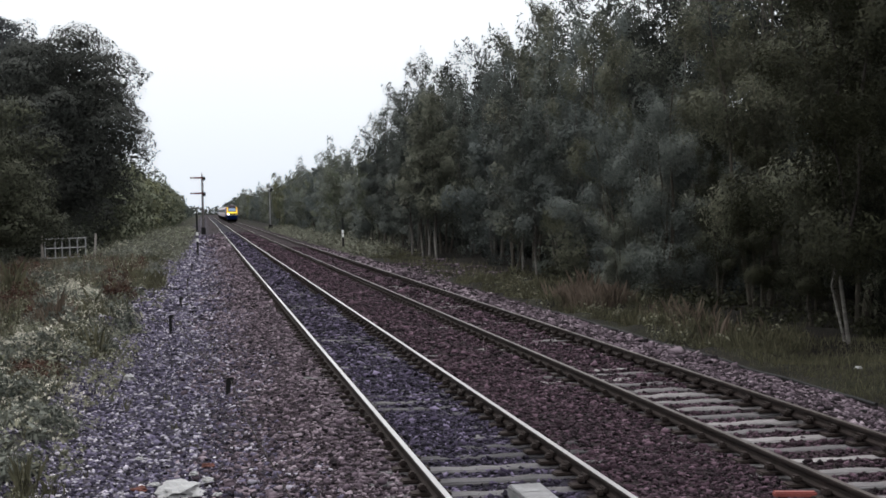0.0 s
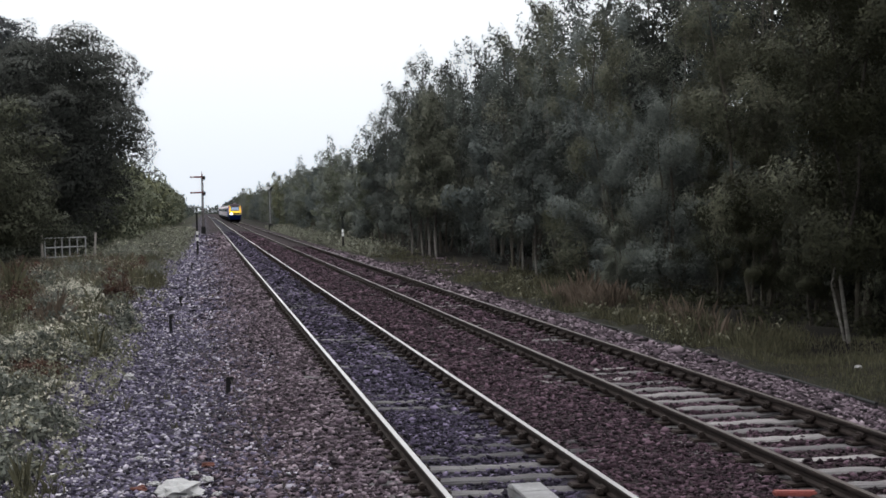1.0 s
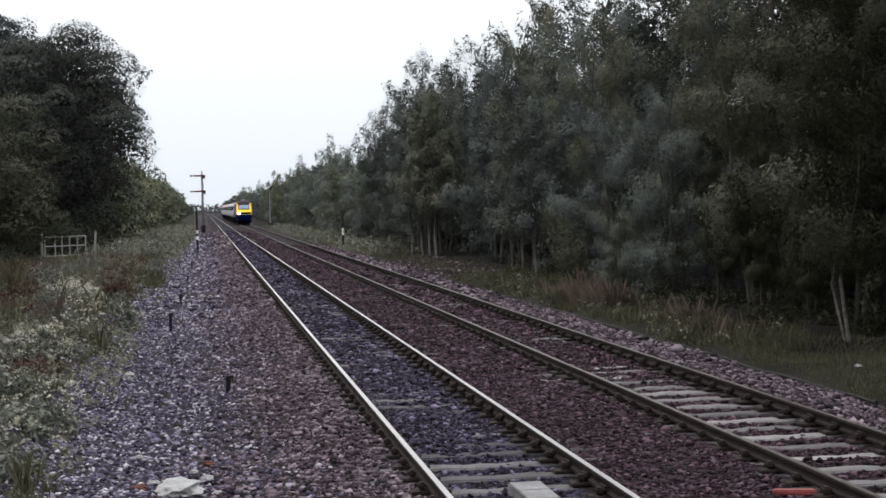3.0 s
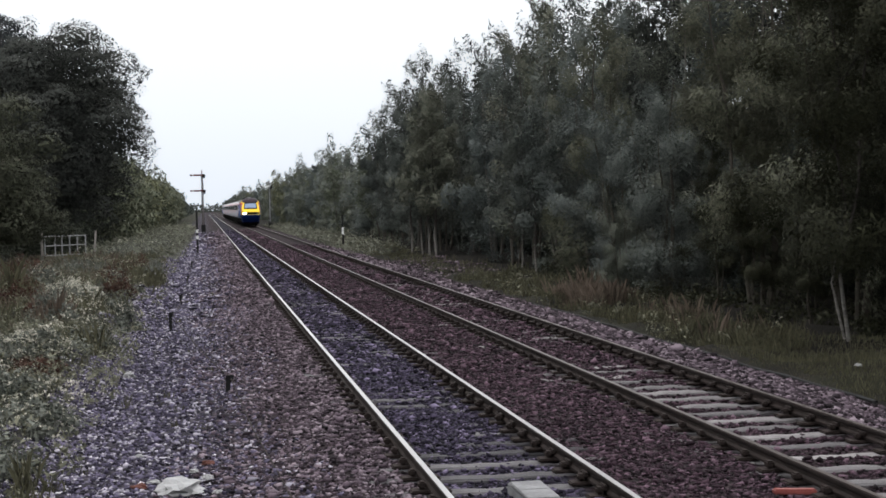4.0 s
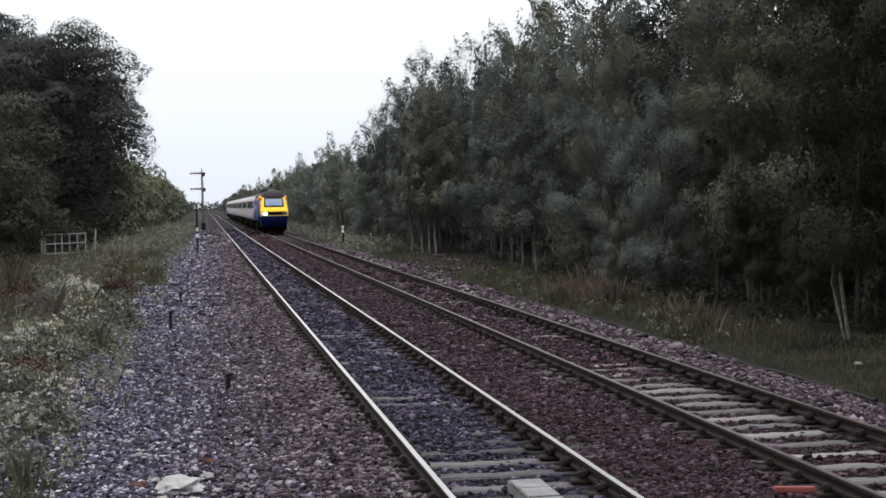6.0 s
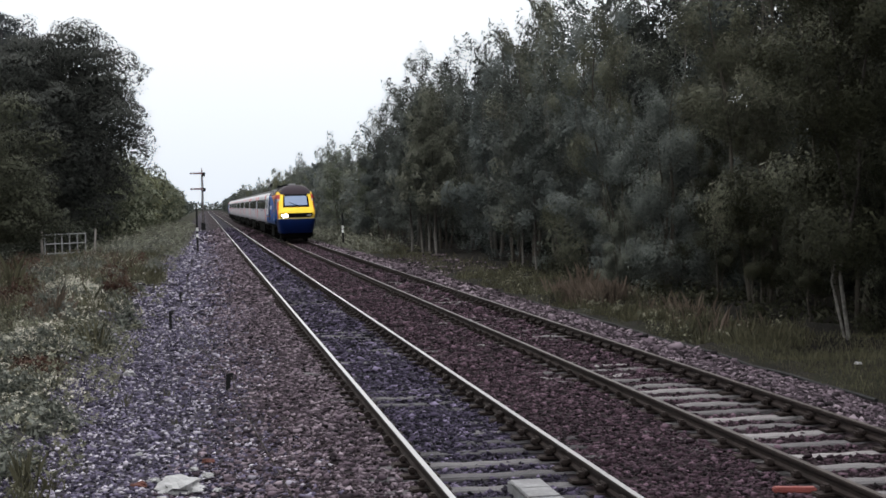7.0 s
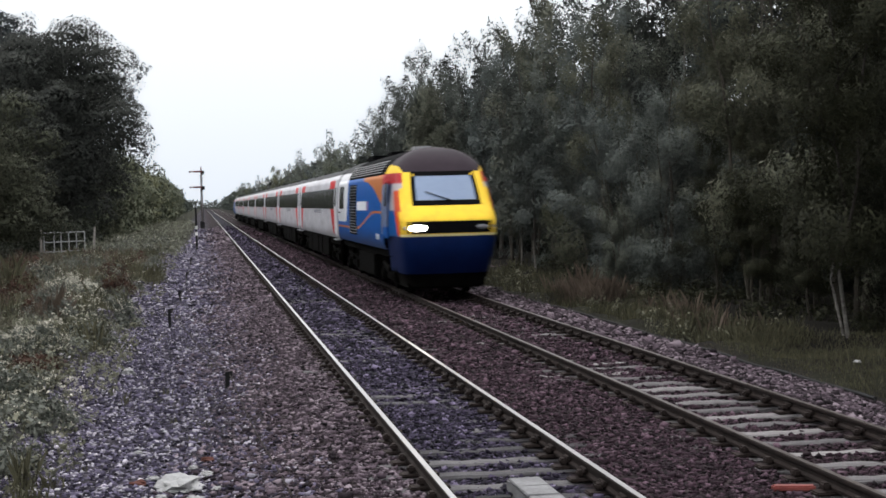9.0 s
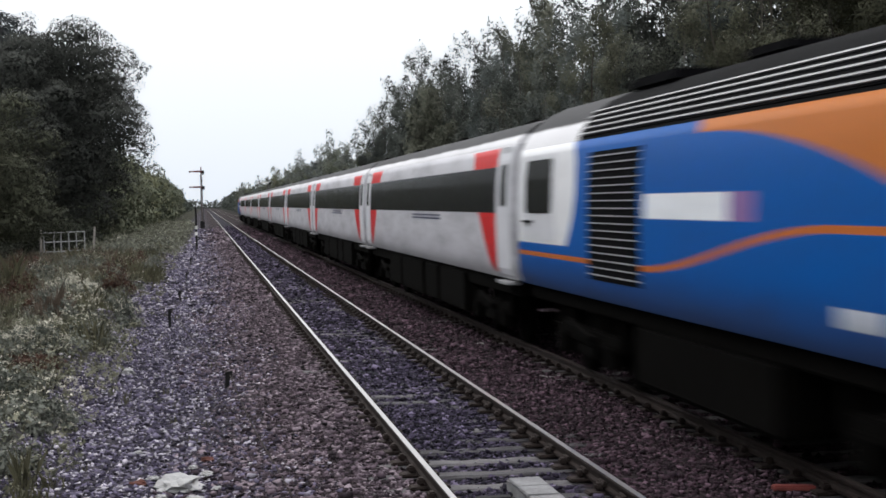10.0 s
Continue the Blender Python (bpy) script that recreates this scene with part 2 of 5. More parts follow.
def quads_mesh(name, v, n, mat, per=4, normals=None):
    """A mesh of n separate faces with `per` corners each, from an array of corners."""
    me = bpy.data.meshes.new(name)
    me.vertices.add(n * per)
    me.vertices.foreach_set("co", np.asarray(v, dtype=np.float32).ravel())
    me.loops.add(n * per)
    me.loops.foreach_set("vertex_index", np.arange(n * per, dtype=np.int32))
    me.polygons.add(n)
    me.polygons.foreach_set("loop_start", np.arange(0, n * per, per, dtype=np.int32))
    me.materials.append(mat)
    me.update(calc_edges=True)
    if normals is not None:
        me.polygons.foreach_set("use_smooth", np.ones(n, dtype=bool))
        me.normals_split_custom_set_from_vertices(np.repeat(normals, per, axis=0).astype(np.float32))
    return me


def part(name, bm, mat, parent, label=""):
    """Link a bmesh (or a finished mesh) as ONE mesh object under a thing."""
    if isinstance(bm, bmesh.types.BMesh):
        me = bpy.data.meshes.new(name)
        bm.to_mesh(me)
        bm.free()
    else:
        me = bm
    if mat is not None and not me.materials:
        me.materials.append(mat)
    ob = new(name, me)
    ob.parent = parent
    if label:
        ob["label"] = label
    return ob


def add_box(bm, x0, x1, y0, y1, z0, z1, bevel=0.0):
    vs = bmesh.ops.create_cube(bm, size=1.0)["verts"]
    for v in vs:
        v.co = Vector((x0 + (v.co.x + 0.5) * (x1 - x0), y0 + (v.co.y + 0.5) * (y1 - y0), z0 + (v.co.z + 0.5) * (z1 - z0)))
    if bevel:
        es = list({e for v in vs for e in v.link_edges})
        bmesh.ops.bevel(bm, geom=es, offset=bevel, segments=2, affect="EDGES")
    return bm


def box(x0, x1, y0, y1, z0, z1, bevel=0.0):
    return add_box(bmesh.new(), x0, x1, y0, y1, z0, z1, bevel)


def add_rod(bm, a, b, r0, r1=None, seg=8):
    a, b = Vector(a), Vector(b)
    d = b - a
    m = Matrix.Translation((a + b) / 2) @ d.to_track_quat("Z", "Y").to_matrix().to_4x4()
    bmesh.ops.create_cone(bm, cap_ends=True, segments=seg, radius1=r0, radius2=r0 if r1 is None else r1, depth=d.length, matrix=m)
    return bm


def rod(a, b, r0, r1=None, seg=8):
    return add_rod(bmesh.new(), a, b, r0, r1, seg)


def thing(name, m, label, category, group="", kind=""):
    ob = new(name)
    ob.matrix_basis = m
    ob.empty_display_size = 0.2
    return tagged(ob, label, category, group, kind)


# ---- ground ----
PROFILE_X = [-3000, -60, -14, -7, -3.2, -2.0, 0.0, 0.55, 1.25, 7.65, 8.45, 9.3, 10.6, 13.0, 60, 3000]
PROFILE_Z = [-0.6, -0.5, -0.3, -0.22, -0.3, -0.42, -0.42, -0.37, -0.18, -0.18, -0.39, -0.5, -0.48, -0.36, -0.4, -0.6]


def ground_z(x, y):
    z = np.interp(x, PROFILE_X, PROFILE_Z)
    rough = np.where((x < -2.4) | (x > 9.6), 0.07, 0.012)
    near = np.clip(1.2 - np.abs(y) / 160, 0, 1)
    # ballast kept clear of the rails, and low between the sleepers of the near stretch
    for cx, y0, y1 in ((2.739, 15.8, 18.6), (6.144, 21.3, 22.6)):
        d = np.abs(x - cx)
        z = z - 0.035 * np.clip(1 - np.abs(d - 0.7525) / 0.22, 0, 1)
        inside = np.clip((0.74 - d) / 0.1, 0, 1)
        z = z - inside * (0.04 - 0.03 * np.clip((y - y0) / (y1 - y0), 0, 1))
    return z + near * rough * (np.sin(x * 1.7 + y * 0.61) + np.sin(x * 0.83 - y * 1.13 + 1.3) + 0.6 * np.sin(y * 2.3 + x * 2.9))


def build_ground():
    xs = np.concatenate([[-3000, -800, -250, -100, -50, -30, -20], np.arange(-14, 20.01, 0.25), [24, 30, 50, 100, 250, 800, 3000]])
    ys = np.concatenate([[-2000, -500, -150, -60, -30, -15], np.arange(-8, 70, 0.5), np.arange(70, 140, 2), [150, 170, 200, 250, 320, 420, 600, 900, 1500, 3000]])
    gx, gy = np.meshgrid(xs, ys)
    gz = ground_z(gx, gy)
    v = np.stack([gx, gy, gz], -1).reshape(-1, 3)
    nx, ny = len(xs), len(ys)
    f = [(j * nx + i, j * nx + i + 1, (j + 1) * nx + i + 1, (j + 1) * nx + i) for j in range(ny - 1) for i in range(nx - 1)]
    ob = new("ground", mesh_from("ground", v.tolist(), f, M_GROUND, smooth=True))
    tagged(ob, "flat lineside ground of cinders, soil and rough grass", "ground", kind="structure")


build_ground()

# ---- two railway tracks ----
NEAR_X, FAR_X = 2.739, 6.144
HALF = 0.7525
PITCH_SLEEPER = 0.703


def rail_mesh(name, head):
    """Bullhead rail: narrow web, rounded head; running surface in its own material."""
    half = [(0.030, -0.145), (0.034, -0.118), (0.012, -0.095), (0.010, -0.055), (0.030, -0.040), (0.034, -0.012), (0.027, -0.001)]
    prof = [(-x, z) for x, z in half] + [(x, z) for x, z in reversed(half)]
    ys = [-40, 0, 20, 60, 200, 900]
    v = [(x, y, z) for y in ys for x, z in prof]
    k = len(prof)
    f, idx = [], []
    for j in range(len(ys) - 1):
        for i in range(k):
            a, b = i, (i + 1) % k
            f.append((j * k + a, j * k + b, (j + 1) * k + b, (j + 1) * k + a))
            idx.append(1 if i == 6 else 0)
    return mesh_from(name, v, f, [M_RUST, head], idx)


def chair_mesh():
    """Cast rail chair with jaws and a wooden key."""
    bm = bmesh.new()
    add_box(bm, -0.19, 0.19, -0.10, 0.10, -0.185, -0.15, 0.012)
    add_box(bm, -0.115, -0.042, -0.055, 0.055, -0.14, -0.075, 0.015)
    add_box(bm, 0.042, 0.115, -0.055, 0.055, -0.14, -0.08, 0.015)
    add_box(bm, 0.020, 0.060, -0.10, 0.10, -0.105, -0.058, 0.008)
    me = bpy.data.meshes.new("chair")
    bm.to_mesh(me)
    bm.free()
    me.materials.append(M_RUST)
    return me


def sleeper_mesh(mat, seed):
    """A worn sleeper with ragged edges and a hollowed top."""
    rnd = random.Random(seed)
    n = 14
    v, f = [], []
    for i in range(n + 1):
        x = -1.27 + 2.54 * i / n
        a, b = (0.127 + rnd.uniform(-0.022, 0.008) for _ in range(2))
        top = -0.183 + rnd.uniform(-0.012, 0.006)
        v += [(x, -a, -0.30), (x, -a, top - 0.02), (x, -a + 0.02, top), (x, b - 0.02, top + rnd.uniform(-0.006, 0.006)), (x, b, top - 0.02), (x, b, -0.30)]
    for i in range(n):
        for k in range(6):
            f.append((i * 6 + k, i * 6 + (k + 1) % 6, (i + 1) * 6 + (k + 1) % 6, (i + 1) * 6 + k))
    f += [tuple(reversed(range(6))), tuple(range(n * 6, n * 6 + 6))]
    return mesh_from("sleeper", v, [tuple(reversed(q)) for q in f], mat)


def build_track(cx, head, sleeper_mat, count, start, label):
    t = thing("railway_track", pose(cx, 0, 0), label, "track", "two parallel tracks", "structure")
    rm = rail_mesh("rail", head)
    for sx in (-HALF, HALF):
        part("rail", rm, None, t).location.x = sx
    variants, cm = [sleeper_mesh(sleeper_mat, k) for k in range(6)], chair_mesh()
    rnd = random.Random(int(cx * 10))
    for i in range(count):
        y = start + i * PITCH_SLEEPER
        s = part("sleeper", rnd.choice(variants), None, t)
        s.location = (rnd.uniform(-0.03, 0.03), y + rnd.uniform(-0.02, 0.02), rnd.uniform(-0.012, 0.004))
        s.rotation_euler = (0, rnd.uniform(-0.004, 0.004), rnd.uniform(-0.012, 0.012))
        for sx in (-HALF, HALF):
            c = part("rail_chair", cm, None, t)
            c.location = (sx, y, 0)
            if sx > 0:
                c.rotation_euler.z = math.pi
    return t


build_track(NEAR_X, M_SHINY, M_SLEEPER, 140, 8.02, "straight railway track with bright worn rails on timber sleepers")
build_track(FAR_X, M_DULL, M_SLEEPER_PALE, 140, 8.16, "straight railway track with brown rails on pale sleepers")


# ---- loose stones ----
def stone_field(name, mat, label, areas, seed, mask=None):
    """Angular stones scattered over strips (x0, x1, y0, y1, per square metre, size)."""
    rng = np.random.default_rng(seed)
    base = np.array([(1, 0, 0), (-1, 0, 0), (0, 1, 0), (0, -1, 0), (0, 0, 1), (0, 0, -1)], float)
    tri = np.array([(0, 2, 4), (2, 1, 4), (1, 3, 4), (3, 0, 4), (2, 0, 5), (1, 2, 5), (3, 1, 5), (0, 3, 5)])
    allv, count = [], 0
    for x0, x1, y0, y1, dens, size in areas:
        n = int((x1 - x0) * (y1 - y0) * dens)
        x, y = rng.uniform(x0, x1, n), rng.uniform(y0, y1, n)
        keep = np.ones(n, bool) if mask is None else mask(x, y, rng)
        for cx in (NEAR_X, FAR_X):
            for s in (-HALF, HALF):
                keep &= np.abs(x - cx - s) > 0.075
        keep &= rng.random(n) < np.clip((200 - y) / 70, 0, 1)
        x, y = x[keep], y[keep]
        n = len(x)
        s = size * rng.lognormal(0, 0.3, n)
        v = base[None] * (1 + rng.uniform(-0.35, 0.35, (n, 6, 1))) + rng.uniform(-0.25, 0.25, (n, 6, 3))
        v = v * rng.uniform(0.55, 1.35, (n, 1, 3)) * s[:, None, None]
        q = rng.normal(size=(n, 4))
        q /= np.linalg.norm(q, axis=1)[:, None]
        w, a, b, c = q.T
        rot = np.stack([1 - 2 * (b * b + c * c), 2 * (a * b - c * w), 2 * (a * c + b * w), 2 * (a * b + c * w), 1 - 2 * (a * a + c * c),
                        2 * (b * c - a * w), 2 * (a * c - b * w), 2 * (b * c + a * w), 1 - 2 * (a * a + b * b)], -1).reshape(n, 3, 3)
        v = np.einsum("nij,nkj->nki", rot, v)
        z = ground_z(x, y) + s * rng.uniform(-0.2, 0.45, n)
        v[:, :, 2] *= 0.6
        v += np.stack([x, y, z], -1)[:, None, :]
        allv.append(v.reshape(-1, 3))
        count += n
    v = np.concatenate(allv)
    f = (np.arange(count)[:, None, None] * 6 + tri[None]).reshape(-1)
    me = bpy.data.meshes.new(name)
    me.vertices.add(len(v))
    me.vertices.foreach_set("co", v.astype(np.float32).ravel())
    me.loops.add(len(f))
    me.loops.foreach_set("vertex_index", f.astype(np.int32))
    me.polygons.add(len(f) // 3)
    me.polygons.foreach_set("loop_start", np.arange(0, len(f), 3, dtype=np.int32))
    me.materials.append(mat)
    me.update(calc_edges=True)
    tagged(new(name, me), label, "gravel", kind="stuff")


def off_sleepers(start):
    """Stones lie thinly on the sleepers of the near stretch, thicker further on."""
    def keep(x, y, rng):
        d = np.abs((y - start + PITCH_SLEEPER / 2) % PITCH_SLEEPER - PITCH_SLEEPER / 2)
        return (d > 0.12) | (rng.random(len(x)) < np.where((y > 23.5) & (y < 33), 0.5, np.clip((y - 11.5) / 6.5, 0.4, 0.97)))
    return keep


def off_sleepers_far(x, y, rng):
    d = np.abs((y - 8.16 + PITCH_SLEEPER / 2) % PITCH_SLEEPER - PITCH_SLEEPER / 2)
    bare = (y < 21.5) & (np.abs(x - FAR_X) < 0.62)
    return (d > 0.13) | (rng.random(len(x)) < np.where(bare, 0.05, 0.85))


def fade_left(x, y, rng):
    return rng.random(len(x)) < np.clip((x + 0.5 + 0.4 * np.sin(y * 0.5)) / 1.5, 0, 1)


def fade_right(x, y, rng):
    return (rng.random(len(x)) < np.clip((1.2 + 0.3 * np.sin(y * 0.5) - x) / 1.5, 0, 1)) & (rng.random(len(x)) < np.clip((x + 3.2) / 0.9, 0, 1))


stone_field("brown_ballast", M_BROWN, "rust-brown angular track ballast stones", [
    (3.5, 5.38, 11.5, 24, 520, 0.027), (3.5, 5.38, 24, 42, 230, 0.036), (3.5, 5.38, 42, 110, 95, 0.046), (3.5, 5.38, 110, 200, 16, 0.11),
    ], 3)
stone_field("shoulder_ballast", M_SHOULDER, "pinkish-brown ballast stones on the track shoulder", [
    (-0.6, 1.97, 13, 24, 440, 0.029), (-0.6, 1.97, 24, 42, 300, 0.030), (-0.6, 1.97, 42, 110, 95, 0.046), (-0.6, 1.97, 110, 200, 16, 0.11),
    (6.9, 9.2, 16, 26, 300, 0.036), (6.9, 9.2, 26, 45, 150, 0.046), (6.9, 9.2, 45, 110, 45, 0.065), (9.2, 12.4, 64, 84, 30, 0.05)], 7, fade_left)
stone_field("track_ballast", M_GREY, "dark grey angular ballast stones between the rails", [
    (2.05, 3.43, 11, 24, 480, 0.029), (2.05, 3.43, 24, 42, 260, 0.038), (2.05, 3.43, 42, 110, 60, 0.055), (2.05, 3.43, 110, 200, 20, 0.09)], 4, off_sleepers(8.02))
stone_field("far_track_ballast", M_BROWN, "brown ballast stones between the far rails", [
    (5.45, 6.84, 11, 24, 420, 0.029), (5.45, 6.84, 24, 42, 240, 0.038), (5.45, 6.84, 42, 110, 60, 0.055)], 5, off_sleepers_far)
stone_field("cinder_gravel", M_CESS, "blue-grey cinder gravel with scattered pale stones", [
    (-2.9, 1.2, 13, 26, 340, 0.027), (-2.9, 1.2, 26, 45, 260, 0.027), (-2.7, 1.2, 45, 110, 90, 0.043), (-2.2, 1.2, 110, 200, 14, 0.11)], 6, fade_right)
# ---- trees ----
def leaf_cloud(rng, centres, radii, counts, size, droop=0.0, squash=1.0, lead=None, slim=0.5, axis=None, draw=None):
    """Corners and normals of many small pointed leaves in clumps round the given centres.
    The leaves lie roughly along the surface of their clump; lead: the way that each clump faces."""
    c = np.repeat(centres, counts, axis=0)
    r = np.repeat(radii, counts)[:, None]
    n = len(c)
    off = rng.normal(size=(n, 3)) * 0.5
    if lead is not None:
        # leaves sit on the outside of each spray
        off *= (rng.uniform(0.45, 0.95, n) / np.linalg.norm(off, axis=1))[:, None]
    off[:, 2] = off[:, 2] * squash - droop * rng.random(n)
    if axis is not None:
        # sprays drawn out along their twig, thinning towards the tip
        ax = np.repeat(axis, counts, axis=0)
        run = np.sum(off * ax, axis=1)[:, None]
        far = np.repeat(draw, counts)[:, None]
        off = (off - run * ax) * np.clip(1.0 - far * (0.25 + 0.45 * run), 0.2, 1.0) + run * ax * (1.0 + 0.7 * far)
    p = c + off * r
    out = off / (np.linalg.norm(off, axis=1)[:, None] + 1e-6)
    out[:, 2] += 0.2
    if lead is not None:
        out = out * 0.55 + np.repeat(lead, counts, axis=0)
    soft = out + rng.normal(size=(n, 3)) * 0.16
    soft /= np.linalg.norm(soft, axis=1)[:, None]
    face = out + rng.normal(size=(n, 3)) * 0.45
    face /= np.linalg.norm(face, axis=1)[:, None]
    d = np.cross(face, rng.normal(size=(n, 3))) + np.array([0, 0, -0.6 * droop])
    d -= face * np.sum(d * face, axis=1)[:, None]
    d /= np.linalg.norm(d, axis=1)[:, None]
    u = np.cross(face, d)
    s = (size * rng.lognormal(0, 0.35, n))[:, None]
    flip = np.sum(face * soft, axis=1) < 0
    soft[flip] = face[flip]
    return np.stack([p - u * s * slim - d * s * 0.6, p + d * s * 1.3, p + u * s * slim - d * s * 0.6], 1), n, soft


def limb_path(bm, a, b, r0, r1, rnd, bend=0.15, segs=3, seg=6):
    a, b = Vector(a), Vector(b)
    last, lr = a, r0
    for i in range(1, segs + 1):
        f = i / segs
        p = a.lerp(b, f) + Vector((rnd.uniform(-1, 1), rnd.uniform(-1, 1), rnd.uniform(-0.3, 0.8))) * bend * (a - b).length * (0.4 if f < 1 else 0)
        r = r0 + (r1 - r0) * f
        add_rod(bm, last, p, lr, r, seg)
        last, lr = p, r


def make_tree(name, seed, height, radius, clear, leaders, clumps, per, leaf, leaf_mat, bark, droop, label, category="tree",
              lean=0.04, clump_r=(0.3, 0.55), trunk_r=0.09, limbs=14, top=0.6, slim=0.33, spread=0.55, bough_r=(0.6, 1.15), boughs=34, splay=0.22):
    """A tree with tapered trunk(s), limbs, and boughs of leaf clumps with gaps between them."""
    rng, rnd = np.random.default_rng(seed), random.Random(seed)
    t = thing(name, pose(0, 0, 0), label, category)
    tips = []
    for k in range(leaders):
        a = 2 * math.pi * (k + rnd.random() * 0.7) / leaders
        d = radius * rnd.uniform(0.1, spread) if leaders > 1 else 0.0
        h = height * (1.0 if k == 0 else rnd.uniform(0.72, 0.97))
        tips.append((d * math.cos(a), d * math.sin(a), h))
    bm = bmesh.new()
    cen, rad, lead, axis, draw, ends = [], [], [], [], [], []
    total = sum(q[2] for q in tips)
    for k, tp in enumerate(tips):
        foot = Vector((tp[0] * splay, tp[1] * splay, -0.3)) if k < 3 else Vector((0, 0, clear))
        limb_path(bm, foot, Vector(tp) * 0.9, trunk_r * (1.0 if k == 0 else 0.7), 0.012, rnd, lean, 6, 8)
        rk = radius * (0.9 if leaders == 1 else rnd.uniform(0.55, 0.75))
        nb = max(5, int(boughs * tp[2] / total))
        each = clumps * tp[2] / total / nb
        turn = rnd.uniform(0, 6.28)
        for b in range(nb):
            u = ((b + rnd.random()) / nb) ** 0.9
            z = clear + (tp[2] - clear) * u
            prof = (min(1.0, u * 4 + 0.65)) * (1 - u) ** top + 0.03
            rr = rk * prof * rnd.uniform(0.35, 1.0)
            a = turn + b * 2.39996 + rnd.uniform(-0.5, 0.5)
            f = 0.25 + 0.75 * z / tp[2]
            br = rnd.uniform(*bough_r) * (1.0 - 0.55 * u)
            side = Vector((math.cos(a), math.sin(a), 0.0))
            mid = Vector((tp[0] * f, tp[1] * f, z)) + side * rr
            ends.append((k, mid))
            for _ in range(max(2, int(each * rnd.uniform(0.7, 1.3)))):
                d = Vector((rnd.gauss(0, 1), rnd.gauss(0, 1), rnd.gauss(0.25, 0.8))).normalized()
                # boughs rise outwards, and the topmost are drawn out into spires
                q = d * br * rnd.uniform(0.45, 1.0)
                q.z = q.z * (0.85 if u < 0.7 else 1.4) + 0.3 * q.dot(side)
                cen.append(tuple(mid + q))
                rad.append(rnd.uniform(*clump_r) * (1.0 if u < 0.7 else 0.75))
                axis.append(tuple((d * 0.6 + side * 0.5 * (1 - u) + Vector((rnd.gauss(0, 0.2), rnd.gauss(0, 0.2), 0.35 + 0.9 * u - 0.5 * droop * (1 - u)))).normalized()))
                lead.append(tuple(d * 1.1 + side * 0.2 + Vector((0, 0, 0.1))))
                draw.append(min(1.0, 0.15 + max(0.0, (u - 0.55) / 0.3)))
    rnd.shuffle(ends)
    for k, c in ends[:limbs]:
        f = max(0.12, (c.z - 0.9) / tips[k][2])
        limb_path(bm, Vector(tips[k]) * f, c, 0.03 * (1.3 - f), 0.008, rnd, 0.12, 2, 5)
    part("trunk", bm, bark, t)
    cen, rad = np.array(cen), np.array(rad)
    counts = np.maximum(6, (per * (rad / rad.mean()) ** 2).astype(int))
    v, n, nor = leaf_cloud(rng, cen, rad, counts, leaf, droop, 1.0, np.array(lead), slim, np.array(axis), np.array(draw))
    part("crown", quads_mesh("crown", v, n, leaf_mat, 3, nor), None, t)
    return t


def place(proto, x, y, scale, turn, label="", wide=1.0):
    m = Matrix.LocRotScale((x, y, float(ground_z(np.array(x), np.array(y)))), Euler((0, 0, radians(turn))), (scale * wide, scale * wide, scale))
    ob = copy_thing(proto, m)
    if label:
        ob["label"] = label
    return ob


def settle(proto, x, y, turn=0.0):
    proto.matrix_basis = pose(x, y, float(ground_z(np.array(x), np.array(y))), 0, 0, turn)


BIRCH = "slender birch with pale bark and drooping grey-green leaves"
WILLOW = "bushy sallow with silvery grey-green leaves to the ground"
birches = [
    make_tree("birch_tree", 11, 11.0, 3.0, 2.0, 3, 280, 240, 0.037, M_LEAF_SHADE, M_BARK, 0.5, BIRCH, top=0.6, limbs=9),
    make_tree("birch_tree", 12, 10.2, 2.8, 0.5, 4, 280, 240, 0.037, M_LEAF_BIRCH, M_TRUNK, 0.6, BIRCH, top=0.6, limbs=9),
    make_tree("sallow_tree", 14, 7.6, 3.1, 0.2, 5, 280, 240, 0.036, M_LEAF_GREY, M_BARK, 0.3, WILLOW, top=0.45, limbs=9),
    make_tree("birch_tree", 15, 9.6, 2.8, 0.4, 3, 280, 240, 0.037, M_LEAF_OLIVE, M_BARK, 0.5, "slender birch with olive-green leaves", top=0.55, limbs=9),
]
mids = [
    make_tree("birch_tree", 16, 10.8, 3.0, 0.8, 3, 170, 150, 0.056, M_LEAF_BIRCH, M_TRUNK, 0.5, BIRCH, top=0.6, limbs=5, boughs=40),
    make_tree("birch_tree", 17, 9.8, 2.9, 0.6, 3, 170, 150, 0.056, M_LEAF_GREY, M_TRUNK, 0.5, BIRCH, top=0.5, limbs=5, boughs=40),
    make_tree("birch_tree", 18, 10.4, 3.0, 1.0, 4, 170, 150, 0.056, M_LEAF_BIRCH, M_BARK, 0.4, BIRCH, top=0.55, limbs=5, boughs=40),
]
backs = [
    make_tree("birch_tree", 24, 10.8, 3.0, 1.5, 4, 170, 90, 0.078, M_LEAF_BIRCH, M_BARK, 0.4, BIRCH, top=0.45, limbs=3, boughs=60, clump_r=(0.4, 0.7)),
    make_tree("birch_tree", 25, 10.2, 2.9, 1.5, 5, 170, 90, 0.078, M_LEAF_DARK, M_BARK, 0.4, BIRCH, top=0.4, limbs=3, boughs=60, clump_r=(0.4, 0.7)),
]
